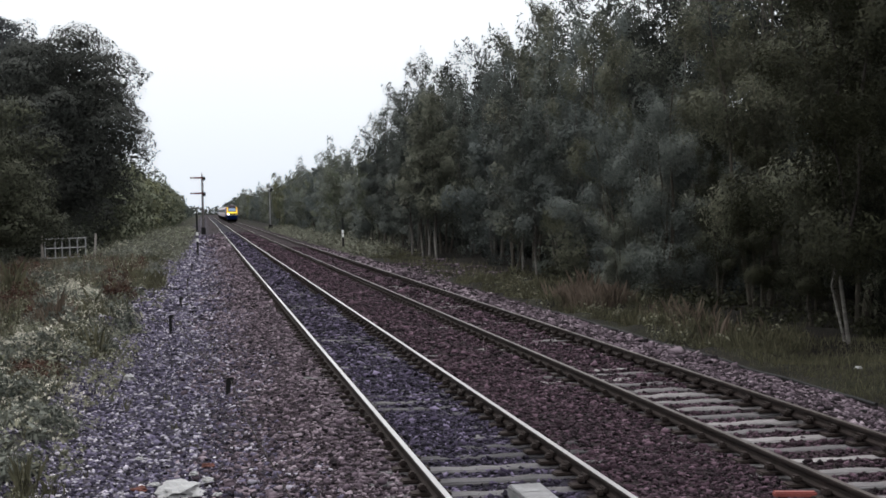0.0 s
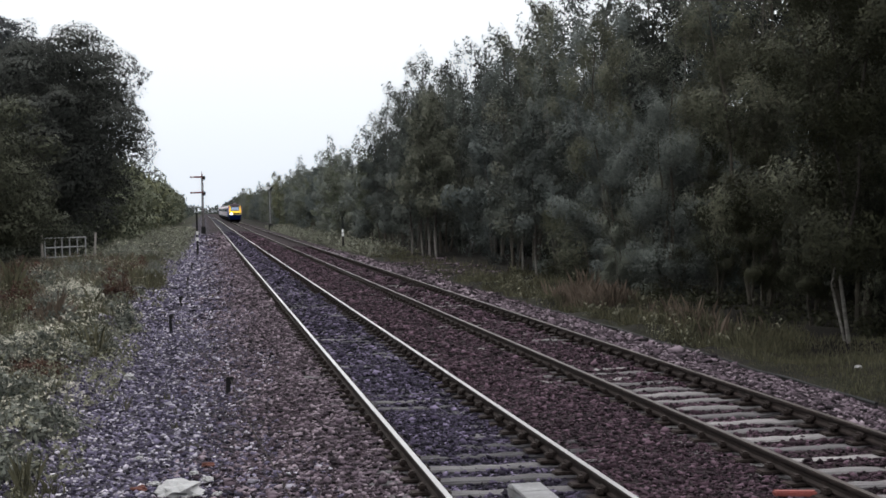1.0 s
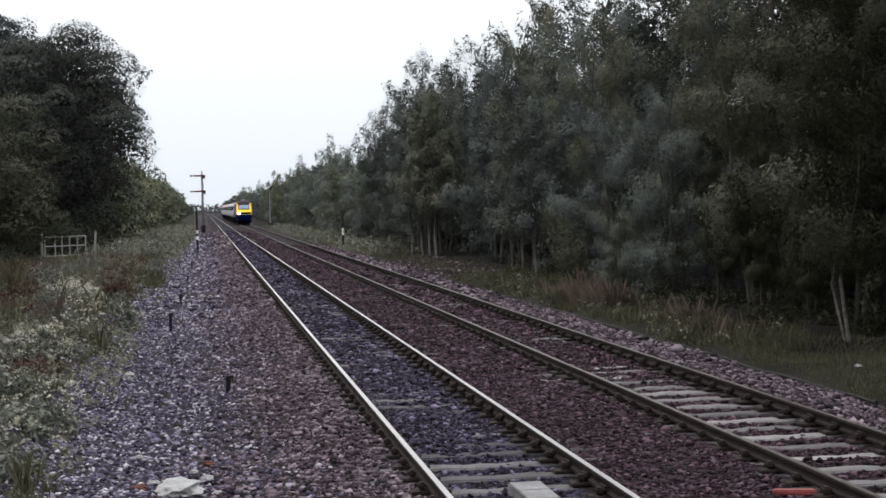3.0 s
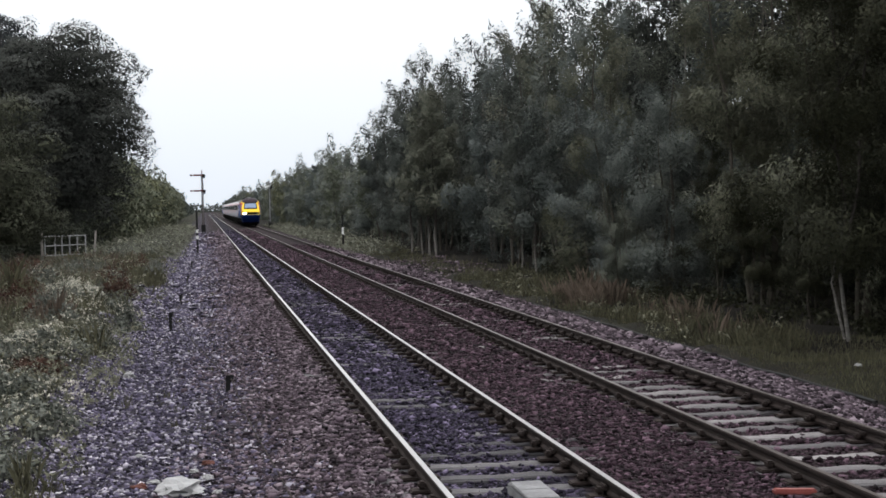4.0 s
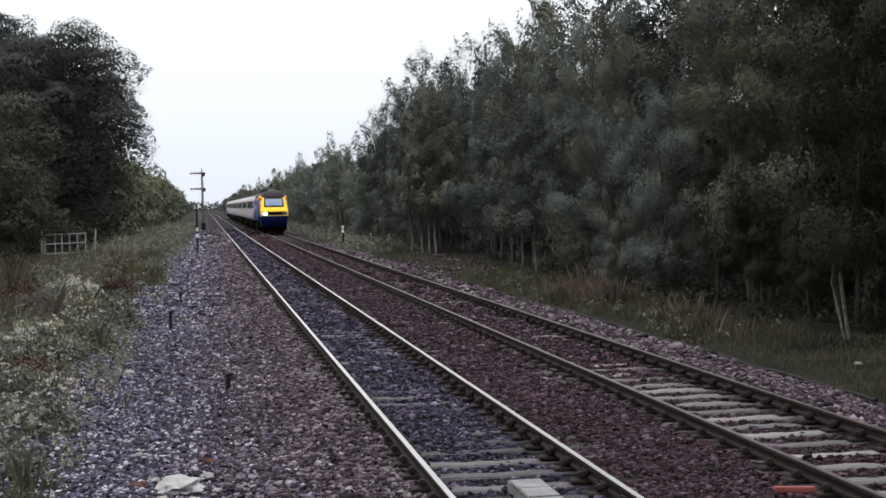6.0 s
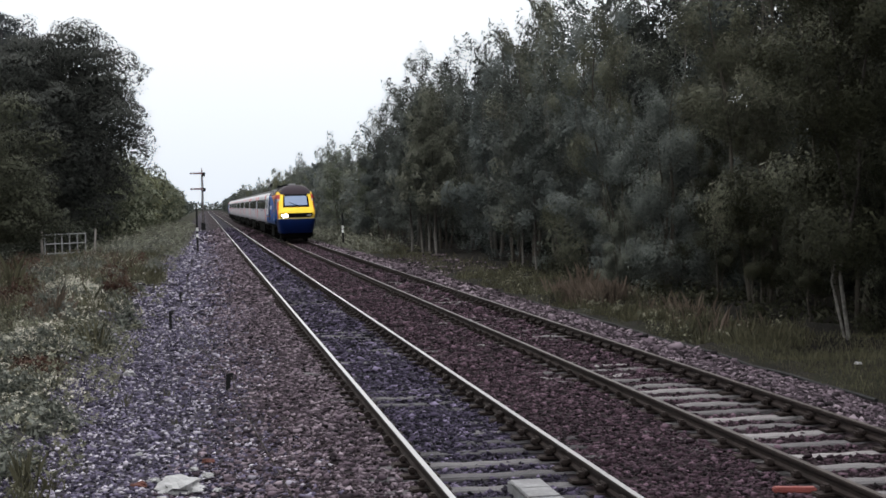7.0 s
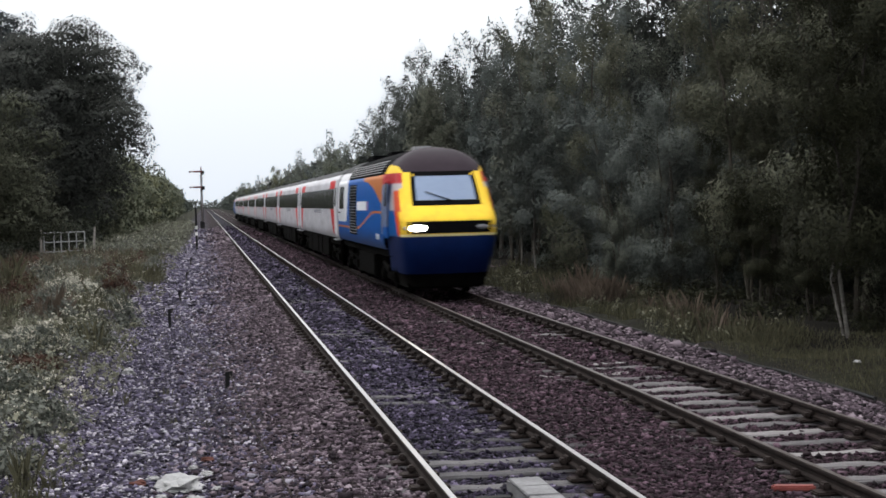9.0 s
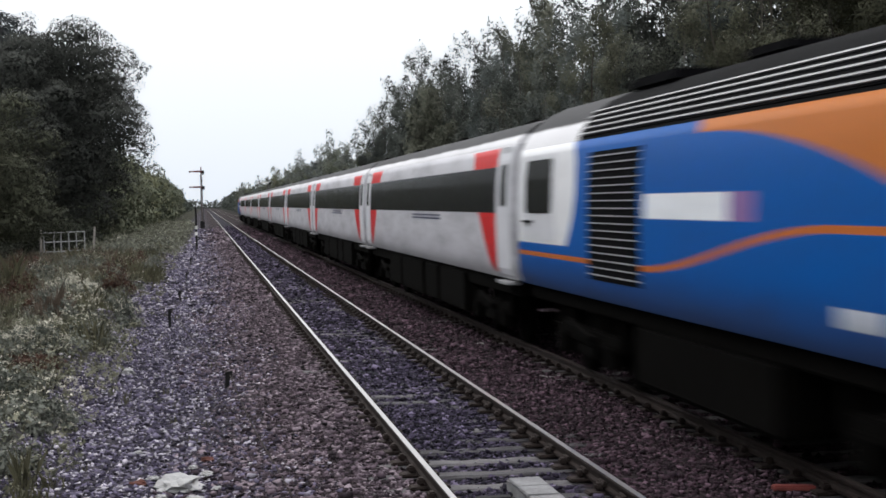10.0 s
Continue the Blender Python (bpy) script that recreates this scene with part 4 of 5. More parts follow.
# ---- the train ----
def livery_power():
    """Blue side with an orange upper sweep, orange wave, white cab rear and panel; yellow nose."""
    n = Nodes("power_car_paint")
    _, x, y, z = n.coords()
    col = (0.0, 0.08, 0.33)
    dirt = n.noise(1.3, 5, 0.65, (1, 0.4, 2))
    # orange sweep over the side towards the cab
    k = n.math("DIVIDE", n.math("SUBTRACT", 8.5, y), 4.3)
    edge = n.math("SUBTRACT", 3.08, n.math("MULTIPLY", 0.5, n.math("MULTIPLY", k, n.math("MAXIMUM", k, 0.0))))
    over = n.math("MULTIPLY", n.step(n.math("SUBTRACT", z, edge), -0.012, 0.012), n.math("LESS_THAN", y, 8.5))
    col = n.mix(over, col, (0.44, 0.14, 0.03))
    # thin orange wave
    wave = n.math("ADD", 1.66, n.math("MULTIPLY", 0.52, n.math("SUBTRACT", 1.0, n.step(y, 5.0, 10.6))))
    line = n.math("SUBTRACT", 1.0, n.step(n.math("ABSOLUTE", n.math("SUBTRACT", z, wave)), 0.026, 0.04))
    col = n.mix(line, col, (0.46, 0.13, 0.03))
    # white rear with rounded border
    d = n.math("DIVIDE", n.math("SUBTRACT", z, 2.65), 0.8)
    lim = n.math("ADD", 13.55, n.math("MULTIPLY", 0.55, n.math("MULTIPLY", d, d)))
    rear = n.math("MULTIPLY", n.step(n.math("SUBTRACT", y, lim), -0.03, 0.03), n.step(z, 1.81, 1.83))
    col = n.mix(rear, col, (0.68, 0.69, 0.72))
    # white panel on the flank
    panel = n.math("MULTIPLY", n.between(y, 7.5, 10.3), n.between(z, 2.22, 2.49))
    col = n.mix(panel, col, (0.72, 0.75, 0.8))
    pink = n.math("MULTIPLY", n.between(y, 6.8, 7.48), n.between(z, 2.22, 2.49))
    col = n.mix(pink, col, (0.22, 0.13, 0.3))
    low = n.math("MULTIPLY", n.between(y, 4.1, 5.0), n.between(z, 1.42, 1.58))
    col = n.mix(low, col, (0.6, 0.65, 0.75))
    # cab: grey-blue door zone, pale round the side window, red sweep hugging the nose, red over the door
    col = n.mix(n.math("MULTIPLY", n.step(y, 3.32, 3.28), n.step(z, 1.75, 1.85)), col, (0.14, 0.18, 0.3))
    col = n.mix(n.math("MULTIPLY", n.step(y, 1.98, 1.92), n.step(z, 2.2, 2.26)), col, (0.4, 0.36, 0.38))
    col = n.mix(n.math("MULTIPLY", n.step(y, 2.1, 2.05), n.step(z, 2.26, 2.2)), col, (0.0, 0.08, 0.3))
    lim = n.math("ADD", 0.72, n.math("MULTIPLY", 0.8, n.math("SUBTRACT", z, 1.6)))
    red = n.math("MULTIPLY", n.step(n.math("SUBTRACT", y, lim), 0.03, -0.03), n.between(z, 1.58, 2.75, 0.03))
    col = n.mix(red, col, (0.58, 0.07, 0.02))
    col = n.mix(n.math("MULTIPLY", n.step(y, 3.45, 3.4), n.step(z, 2.9, 2.97)), col, (0.38, 0.025, 0.03))
    # roof and gutter
    roof = n.step(z, 3.2, 3.22)
    col = n.mix(n.math("MULTIPLY", roof, n.step(y, 2.5, 2.6)), col, n.mix(n.step(y, 13.6, 13.65), (0.014, 0.014, 0.016), (0.22, 0.22, 0.24)))
    col = n.mix(n.math("MULTIPLY", n.step(dirt, 0.35, 0.8), 0.14), col, (0.05, 0.045, 0.04))
    grime = n.math("MULTIPLY", n.step(n.math("ADD", z, n.math("MULTIPLY", dirt, 0.5)), 2.0, 1.35), 0.7)
    col = n.mix(grime, col, (0.03, 0.028, 0.03))
    return n.done(col, 0.45, 0, 0.08)


def livery_coach():
    """White coach with a dark window band and red curved bands by the ends."""
    n = Nodes("coach_paint")
    _, x, y, z = n.coords()
    dirt = n.noise(1.1, 5, 0.65, (1, 0.35, 2))
    col = n.mix(n.step(dirt, 0.3, 0.75), (0.5, 0.5, 0.54), (0.33, 0.33, 0.36))
    m = n.math("ABSOLUTE", n.math("SUBTRACT", y, 11.3))  # distance from the middle
    e = n.math("SUBTRACT", 11.3, m)                      # distance from the nearer end
    band = n.math("MULTIPLY", n.between(z, 2.24, 3.0), n.step(e, 1.42, 1.46))
    k = n.math("DIVIDE", n.math("SUBTRACT", z, 1.25), 1.0)
    hi = n.math("ADD", 1.75, n.math("MULTIPLY", 1.35, n.math("POWER", n.math("MAXIMUM", k, 0.0), 0.8)))
    red = n.math("MULTIPLY", n.math("GREATER_THAN", e, 1.44), n.math("LESS_THAN", e, hi))
    red = n.math("MULTIPLY", red, n.step(z, 1.26, 1.28))
    red = n.math("MULTIPLY", red, n.math("LESS_THAN", z, 2.3))
    upper = n.math("MULTIPLY", n.math("GREATER_THAN", e, 1.44), n.math("LESS_THAN", z, 3.3))
    upper = n.math("MULTIPLY", upper, n.math("GREATER_THAN", z, 2.995))
    upper = n.math("MULTIPLY", upper, n.math("LESS_THAN", e, n.math("SUBTRACT", 3.9, n.math("MULTIPLY", 0.8, n.math("SUBTRACT", 3.3, z)))))
    col = n.mix(red, col, (0.5, 0.02, 0.022))
    col = n.mix(band, col, (0.012, 0.012, 0.014))
    col = n.mix(upper, col, (0.5, 0.02, 0.022))
    roof = n.step(z, 3.5, 3.54)
    col = n.mix(roof, col, n.mix(dirt, (0.16, 0.16, 0.17), (0.3, 0.3, 0.32)))
    col = n.mix(n.math("MULTIPLY", n.step(z, 1.5, 1.2), 0.45), col, (0.06, 0.055, 0.05))
    return n.done(col, n.mix(band, (0.45, 0.45, 0.45), (0.25, 0.25, 0.25)), 0, 0.12)


def make_coach_roof():
    """White lower roof edge, dirty dark crown."""
    n = Nodes("coach_roof")
    _, x, y, z = n.coords()
    dirt = n.noise(1.2, 5, 0.65, (1, 0.3, 2))
    crown = n.step(n.math("ADD", z, n.math("MULTIPLY", n.math("SUBTRACT", dirt, 0.5), 0.1)), 3.43, 3.49)
    col = n.mix(crown, n.mix(dirt, (0.7, 0.7, 0.73), (0.5, 0.5, 0.53)), n.mix(dirt, (0.03, 0.03, 0.032), (0.07, 0.07, 0.075)))
    return n.done(col, 0.75, 0, 0.12)


def livery_nose():
    """Yellow nose with a dark maroon dome between yellow shoulders and a pale lower edge."""
    n = Nodes("nose_paint")
    _, x, y, z = n.coords()
    dirt = n.noise(2.2, 5, 0.65)
    col = n.mix(n.step(dirt, 0.35, 0.8), (0.82, 0.55, 0.05), (0.66, 0.43, 0.05))
    ax = n.math("ABSOLUTE", x)
    lim = n.math("ADD", 3.215, n.math("MULTIPLY", 0.26, n.step(ax, 0.98, 1.14)))
    dome = n.step(n.math("SUBTRACT", z, lim), -0.008, 0.008)
    col = n.mix(dome, col, n.mix(dirt, (0.016, 0.011, 0.016), (0.036, 0.026, 0.034)))
    col = n.mix(n.step(z, 1.625, 1.615), col, (0.8, 0.7, 0.35))
    return n.done(col, 0.5, 0, 0.05)


M_POWER, M_COACH = livery_power(), livery_coach()
M_NOSE = livery_nose()
M_NAVY = surface("dark_blue_skirt", (0.0012, 0.00825, 0.0494), (0.0024, 0.0135, 0.076), 1.5, 0.55, 0, 0.1, 0.12)
M_BLACK = surface("black_rubber", (0.002, 0.002, 0.0025), (0.005, 0.005, 0.006), 6, 0.85, 0, 0.05, 0.03)
# grime, coloured far darker than dirt to deepen the shade under the cars
M_UNDER = surface("grimy_shaded_underframe", (0.0015, 0.0014, 0.0013), (0.005, 0.0046, 0.0042), 3, 0.9, 0, 0.3, 0.02)
M_SLAT = surface("bare_louvre_metal", (0.22, 0.22, 0.23), (0.36, 0.36, 0.38), 4, 0.5, 0.1, 0.1)
M_TINT = surface("coach_glass", (0.008, 0.009, 0.009), (0.016, 0.017, 0.017), 1.2, 0.25, 0, 0.0, 0.12)
# pale blue base colour paints in the sky's reflection on the glass
M_SCREEN = surface("sky_tinted_windscreen", (0.12, 0.17, 0.28), (0.16, 0.22, 0.34), 0.8, 0.05, 0, 0.0, 0.5)
M_ROOF = surface("matt_black_roof", (0.003, 0.003, 0.0035), (0.009, 0.009, 0.01), 2, 0.9, 0, 0.2, 0.04)
M_COACHROOF = make_coach_roof()
M_BARS = surface("navy_lettering", (0.02, 0.025, 0.06), (0.03, 0.04, 0.09), 6, 0.5)
M_LAMP = glow("lit_headlamp", (1.0, 0.95, 0.85), 60.0)
M_LENS = surface("unlit_lamp_lens", (0.1, 0.1, 0.12), (0.2, 0.2, 0.23), 9, 0.3, 0.0, 0.1, 0.3)

SIDE = [(1.30, 1.18), (1.36, 1.35), (1.372, 1.8), (1.372, 2.3), (1.35, 2.75), (1.31, 3.08), (1.28, 3.2)]
ROOF_P = [(1.20, 3.36), (1.06, 3.54), (0.84, 3.71), (0.56, 3.83), (0.28, 3.895), (0.0, 3.915)]
ROOF_C = [(1.235, 3.37), (1.12, 3.5), (0.92, 3.63), (0.64, 3.73), (0.32, 3.79), (0.0, 3.81)]


def side_x(z):
    return float(np.interp(z, [p[1] for p in SIDE], [p[0] for p in SIDE]))


def shell(name, prof, stations, mat, close=(True, True)):
    """A body lofted along y from half a cross-section, smooth along its sides, with flat ends."""
    ring = [(-x, z) for x, z in prof] + [(x, z) for x, z in reversed(prof if prof[-1][0] else prof[:-1])]
    k = len(ring)
    v, f, smooth = [], [], []
    for y in stations:
        v += [(x, y, z) for x, z in ring]
    for j in range(len(stations) - 1):
        for i in range(k - 1):
            f.append((j * k + i, (j + 1) * k + i, (j + 1) * k + i + 1, j * k + i + 1))
            smooth.append(True)
    # floor and end caps on corners of their own
    n = len(v)
    y0, y1 = stations[0], stations[-1]
    v += [(*ring[0][:1], y0, ring[0][1]), (ring[-1][0], y0, ring[-1][1]), (ring[-1][0], y1, ring[-1][1]), (ring[0][0], y1, ring[0][1])]
    f.append((n, n + 1, n + 2, n + 3))
    smooth.append(False)
    for on, y, turn in ((close[0], y0, False), (close[1], y1, True)):
        if on:
            n = len(v)
            v += [(x, y, z) for x, z in ring]
            f.append(tuple(reversed(range(n, n + k))) if turn else tuple(range(n, n + k)))
            smooth.append(False)
    me = mesh_from(name, v, f, mat)
    me.polygons.foreach_set("use_smooth", smooth)
    return me


NOSE_Z = [1.56, 1.62, 1.95, 2.02, 2.2, 2.36, 2.43, 2.6, 2.8, 3.0, 3.14, 3.21, 3.36, 3.5, 3.62, 3.74, 3.83, 3.89, 3.915]
NOSE_Y = [0.06, 0.03, 0.05, 0.10, 0.30, 0.50, 0.58, 0.74, 0.92, 1.10, 1.23, 1.30, 1.46, 1.63, 1.82, 2.08, 2.38, 2.72, 3.0]
NOSE_COL = [0.0, 0.3, 0.6, 0.655, 0.72, 0.80, 0.87, 0.93, 0.97, 0.992, 1.0, 1.0]
NOSE_BACK = [0.0, 0.0, 0.02, 0.025, 0.04, 0.07, 0.13, 0.24, 0.40, 0.65, 1.1, None]
CAB = 3.0


def full_width(z):
    p = SIDE + ROOF_P
    return float(np.interp(z, [q[1] for q in p], [q[0] for q in p]))


def nose_point(z, u):
    """Point of the nose skin at height z and fraction u (-1..1) of the half width."""
    y0 = float(np.interp(z, NOSE_Z, NOSE_Y))
    a = abs(u)
    back = float(np.interp(a, NOSE_COL[:-1], NOSE_BACK[:-1]))
    taper = float(np.interp(z, [1.5, 2.2, 3.1, 3.4, 3.9], [0.935, 0.93, 0.915, 0.95, 1.0]))
    w = full_width(z) * taper
    return Vector((u * w, min(CAB, y0 + back), z))


def nose_mesh():
    v, f, idx = [], [], []
    cols = [-c for c in reversed(NOSE_COL[1:])] + NOSE_COL
    nc = len(cols)
    for z in NOSE_Z:
        for i, c in enumerate(cols):
            if i in (0, nc - 1):
                v.append((math.copysign(full_width(z), c), CAB, z))
            else:
                v.append(tuple(nose_point(z, c)))
    for j in range(len(NOSE_Z) - 1):
        for i in range(nc - 1):
            f.append((j * nc + i, j * nc + i + 1, (j + 1) * nc + i + 1, (j + 1) * nc + i))
            edge = 0.96 if NOSE_Z[j] < 2.2 else 0.94 if NOSE_Z[j] < 2.8 else 0.89
            idx.append(1 if abs(cols[i] + cols[i + 1]) / 2 > edge and NOSE_Z[j] < 3.2 else 0)
    return mesh_from("nose", v, f, [M_NOSE, M_POWER], idx, smooth=True)


def skin_patch(name, z0, z1, u0, u1, lift, nz=4, nu=8):
    """A patch that follows the nose skin, lifted from it, with a rim back to the skin."""
    bm = bmesh.new()
    g = []
    for j in range(nz + 1):
        row = []
        for i in range(nu + 1):
            p = nose_point(z0 + (z1 - z0) * j / nz, u0 + (u1 - u0) * i / nu)
            row.append(bm.verts.new(p + Vector((0, -lift, lift * 0.4))))
        g.append(row)
    for j in range(nz):
        for i in range(nu):
            bm.faces.new((g[j][i], g[j][i + 1], g[j + 1][i + 1], g[j + 1][i]))
    rim = [e for e in bm.edges if len(e.link_faces) == 1]
    r = bmesh.ops.extrude_edge_only(bm, edges=rim)
    for q in r["geom"]:
        if isinstance(q, bmesh.types.BMVert):
            q.co += Vector((0, lift + 0.02, -lift * 0.4))
    return bm


def skirt_mesh():
    """Lower nose: dark blue apron under the lamp strip, narrowing downwards."""
    zs = [1.56, 1.35, 1.0, 0.6, 0.25]
    ws = [1.27, 1.26, 1.2, 1.13, 1.05]
    ys = [0.06, 0.06, 0.2, 0.46, 0.85]
    us = [-1.0, -0.99, -0.95, -0.86, -0.7, -0.3, 0.3, 0.7, 0.86, 0.95, 0.99, 1.0]
    bs = [2.9, 0.75, 0.35, 0.13, 0.03, 0, 0, 0.03, 0.13, 0.35, 0.75, 2.9]
    v = [(u * w, y + b, z) for z, w, y in zip(zs, ws, ys) for u, b in zip(us, bs)]
    k = len(us)
    f = [(j * k + i + 1, j * k + i, (j + 1) * k + i, (j + 1) * k + i + 1) for j in range(len(zs) - 1) for i in range(k - 1)]
    f.append(tuple(range((len(zs) - 1) * k, len(zs) * k)))
    # lowest row in near-black, standing in for shade below the nose
    idx = [0 if q[2] < 4 * k else 1 for q in f[:-1]] + [1]
    return mesh_from("apron", v, [tuple(reversed(q)) for q in f], [M_NAVY, M_UNDER], idx, smooth=True)


def wheelset_mesh():
    bm = bmesh.new()
    for s in (-1, 1):
        add_rod(bm, (s * 0.68, 0, 0.46), (s * 0.815, 0, 0.46), 0.46, 0.46, 24)
        add_rod(bm, (s * 0.655, 0, 0.46), (s * 0.69, 0, 0.46), 0.485, 0.475, 24)
        add_rod(bm, (s * 0.815, 0, 0.46), (s * 0.84, 0, 0.46), 0.15, 0.12, 12)
    add_rod(bm, (-0.66, 0, 0.46), (0.66, 0, 0.46), 0.08, None, 10)
    me = bpy.data.meshes.new("wheelset")
    bm.to_mesh(me)
    bm.free()
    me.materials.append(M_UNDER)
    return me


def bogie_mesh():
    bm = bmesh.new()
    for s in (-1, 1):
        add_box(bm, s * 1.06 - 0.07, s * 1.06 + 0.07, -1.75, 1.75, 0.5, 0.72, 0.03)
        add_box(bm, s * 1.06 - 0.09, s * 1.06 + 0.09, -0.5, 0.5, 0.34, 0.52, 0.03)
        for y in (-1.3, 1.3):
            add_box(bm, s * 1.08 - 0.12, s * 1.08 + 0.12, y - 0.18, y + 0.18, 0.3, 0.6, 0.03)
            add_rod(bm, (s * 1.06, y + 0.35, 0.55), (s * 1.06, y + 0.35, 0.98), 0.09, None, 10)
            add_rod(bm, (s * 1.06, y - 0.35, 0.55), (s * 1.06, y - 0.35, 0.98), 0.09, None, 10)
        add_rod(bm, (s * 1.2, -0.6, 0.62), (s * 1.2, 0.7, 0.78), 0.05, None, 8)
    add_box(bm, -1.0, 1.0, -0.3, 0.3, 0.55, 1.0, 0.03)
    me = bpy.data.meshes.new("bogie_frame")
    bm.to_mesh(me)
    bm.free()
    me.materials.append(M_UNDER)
    return me


WHEELS, BOGIE = wheelset_mesh(), bogie_mesh()


def add_bogie(car, y, base=1.3):
    b = part("bogie", BOGIE, None, car)
    b.location.y = y
    for s in (-base, base):
        part("wheelset", WHEELS, None, b).location.y = s


def side_plate(name, y0, y1, z0, z1, s, depth, mat, parent, bevel=0.0, proud=0.004, label=""):
    """A panel on the body side s (-1, 1) that follows the side's curve; bevel: cut corners."""
    zs = sorted({z0, z1, *[q[1] for q in SIDE if z0 + 0.02 < q[1] < z1 - 0.02]})
    if bevel:
        zs = sorted({*zs, z0 + bevel * 0.3, z0 + bevel, z1 - bevel, z1 - bevel * 0.3})
    v, f = [], []
    for z in zs:
        e = min(z - z0, z1 - z)
        cut = bevel - math.sqrt(max(0.0, bevel ** 2 - (bevel - e) ** 2)) if e < bevel else 0.0
        x = side_x(z) + proud
        v += [(s * x, y0 + cut, z), (s * x, y1 - cut, z), (s * (x - depth), y1 - cut, z), (s * (x - depth), y0 + cut, z)]
    for j in range(len(zs) - 1):
        for i in range(4):
            f.append((j * 4 + i, j * 4 + (i + 1) % 4, (j + 1) * 4 + (i + 1) % 4, (j + 1) * 4 + i))
    k = (len(zs) - 1) * 4
    f += [(3, 2, 1, 0), (k, k + 1, k + 2, k + 3)]
    if s > 0:
        f = [tuple(reversed(q)) for q in f]
    return part(name, mesh_from(name, v, f, mat), None, parent, label)


def oval(c, rx, rz):
    """An oval lamp lens, slightly domed, on the front at c."""
    bm = bmesh.new()
    bmesh.ops.create_uvsphere(bm, u_segments=20, v_segments=10, radius=1.0)
    for v in bm.verts:
        v.co = Vector((c.x + v.co.x * rx, c.y - 0.015 + v.co.y * 0.035, c.z + v.co.z * rz))
    return bm


def build_power_car(name, label, lit):
    car = thing(name, pose(0, 0, 0), label, "locomotive", "train vehicles")
    part("body", shell("body", SIDE, [CAB, 5, 8, 11, 14, 17.3], M_POWER, (False, True)), None, car, "blue body with orange sweeps and white rear")
    part("roof", shell("roof", [(1.279, 3.201)] + ROOF_P, [CAB, 5, 8, 11, 13.65], M_ROOF, (False, True)), None, car, "matt black roof")
    part("rear_roof", shell("rear_roof", [(1.279, 3.201)] + ROOF_P, [13.65, 15, 17.3], M_COACHROOF, (True, True)), None, car, "grey rear roof")
    part("nose", nose_mesh(), None, car, "bright yellow wedge nose with dark maroon dome")
    part("apron", skirt_mesh(), None, car, "dark blue lower apron")
    part("windscreen_surround", skin_patch("s", 2.34, 3.225, -0.70, 0.70, 0.006), M_BLACK, car, "black windscreen surround")
    scr = part("windscreen", skin_patch("w", 2.47, 3.10, -0.61, 0.61, 0.016), M_SCREEN, car, "windscreen with the sky's pale reflection put into its colour")
    a, b = nose_point(2.43, 0.12), nose_point(2.68, -0.42)
    part("wiper", rod(a + Vector((0, -0.05, 0.02)), b + Vector((0, -0.05, 0.02)), 0.02, 0.012, 6), M_BLACK, scr)
    part("lamp_strip", skin_patch("l", 1.635, 1.94, -0.955, 0.955, 0.01, 2, 16), M_BLACK, car, "black lamp recess across the nose")
    for s, mat, lab in ((-1, M_LAMP if lit else M_LENS, "lit white headlamp" if lit else "unlit headlamp"), (1, M_LENS, "unlit headlamp")):
        part("headlight", oval(nose_point(1.78, s * 0.64), 0.23 if s < 0 else 0.17, 0.082 if s < 0 else 0.06), mat, car, lab)
        c = nose_point(1.78, s * 0.88)
        part("tail_lamp", rod(c + Vector((0, -0.016, 0)), c + Vector((0, 0.05, 0)), 0.05, None, 14), M_LENS, car)
    part("valance", box(-1.0, 1.0, 0.95, 2.4, 0.2, 0.9, 0.05), M_UNDER, car)
    for s in (-1, 1):
        # engine-room air intake with slats
        g = side_plate("side_grille", 10.5, 12.85, 1.44, 3.03, s, 0.03, M_BLACK, car, 0.0, 0.006, "black engine air intake grille")
        for i in range(17):
            z = 1.50 + i * 0.0915
            side_plate("slat", 10.53, 12.82, z, z + 0.014, s, 0.03, M_SLAT, g, 0, 0.022)
        # roof-side louvres over the engine room
        g = part("roof_grille", roof_louvre(s, 3.9, 13.65, 3.24, 3.60), M_BLACK, car, "black louvred cantrail grille")
        for i in range(5):
            z = 3.262 + i * 0.075
            part("slat", roof_louvre(s, 3.9, 13.65, z, z + 0.018, 0.03), M_SLAT, g)
        # guard's door with window at the rear, cab door at the front
        d = side_plate("door", 14.75, 16.0 + 0.9, 1.85, 3.1, s, 0.02, M_WHITEBODY, car, 0.05, 0.006)
        side_plate("door_window", 14.95, 16.7, 2.25, 3.02, s, 0.02, M_TINT, d, 0.12, 0.012)
        part("door_handle", rod((s * (side_x(2.1) + 0.03), 16.8, 2.13), (s * (side_x(2.1) + 0.03), 16.2, 2.13), 0.02, None, 6), M_BLACK, d)
        d = side_plate("cab_door", 2.1, 2.75, 1.5, 3.05, s, 0.03, M_POWER, car, 0.04, 0.006)
        side_plate("door_window", 2.16, 2.69, 2.35, 2.98, s, 0.03, M_TINT, d, 0.06, 0.012)
        for z in (1.9, 2.3):
            part("handrail", rod((s * (side_x(2.0) + 0.05), 2.86, z - 0.3), (s * (side_x(2.0) + 0.05), 2.86, z + 0.2), 0.015, None, 6), M_SLAT, car)
    part("roof_exhaust", box(-0.45, 0.45, 8.2, 9.6, 3.86, 3.98, 0.03), M_BLACK, car)
    part("roof_fan_cowl", box(-0.7, 0.7, 11.2, 13.2, 3.78, 3.95, 0.05), M_BLACK, car)
    part("roof_horn_box", box(-0.25, 0.25, 4.6, 5.3, 3.86, 4.0, 0.03), M_SLAT, car)
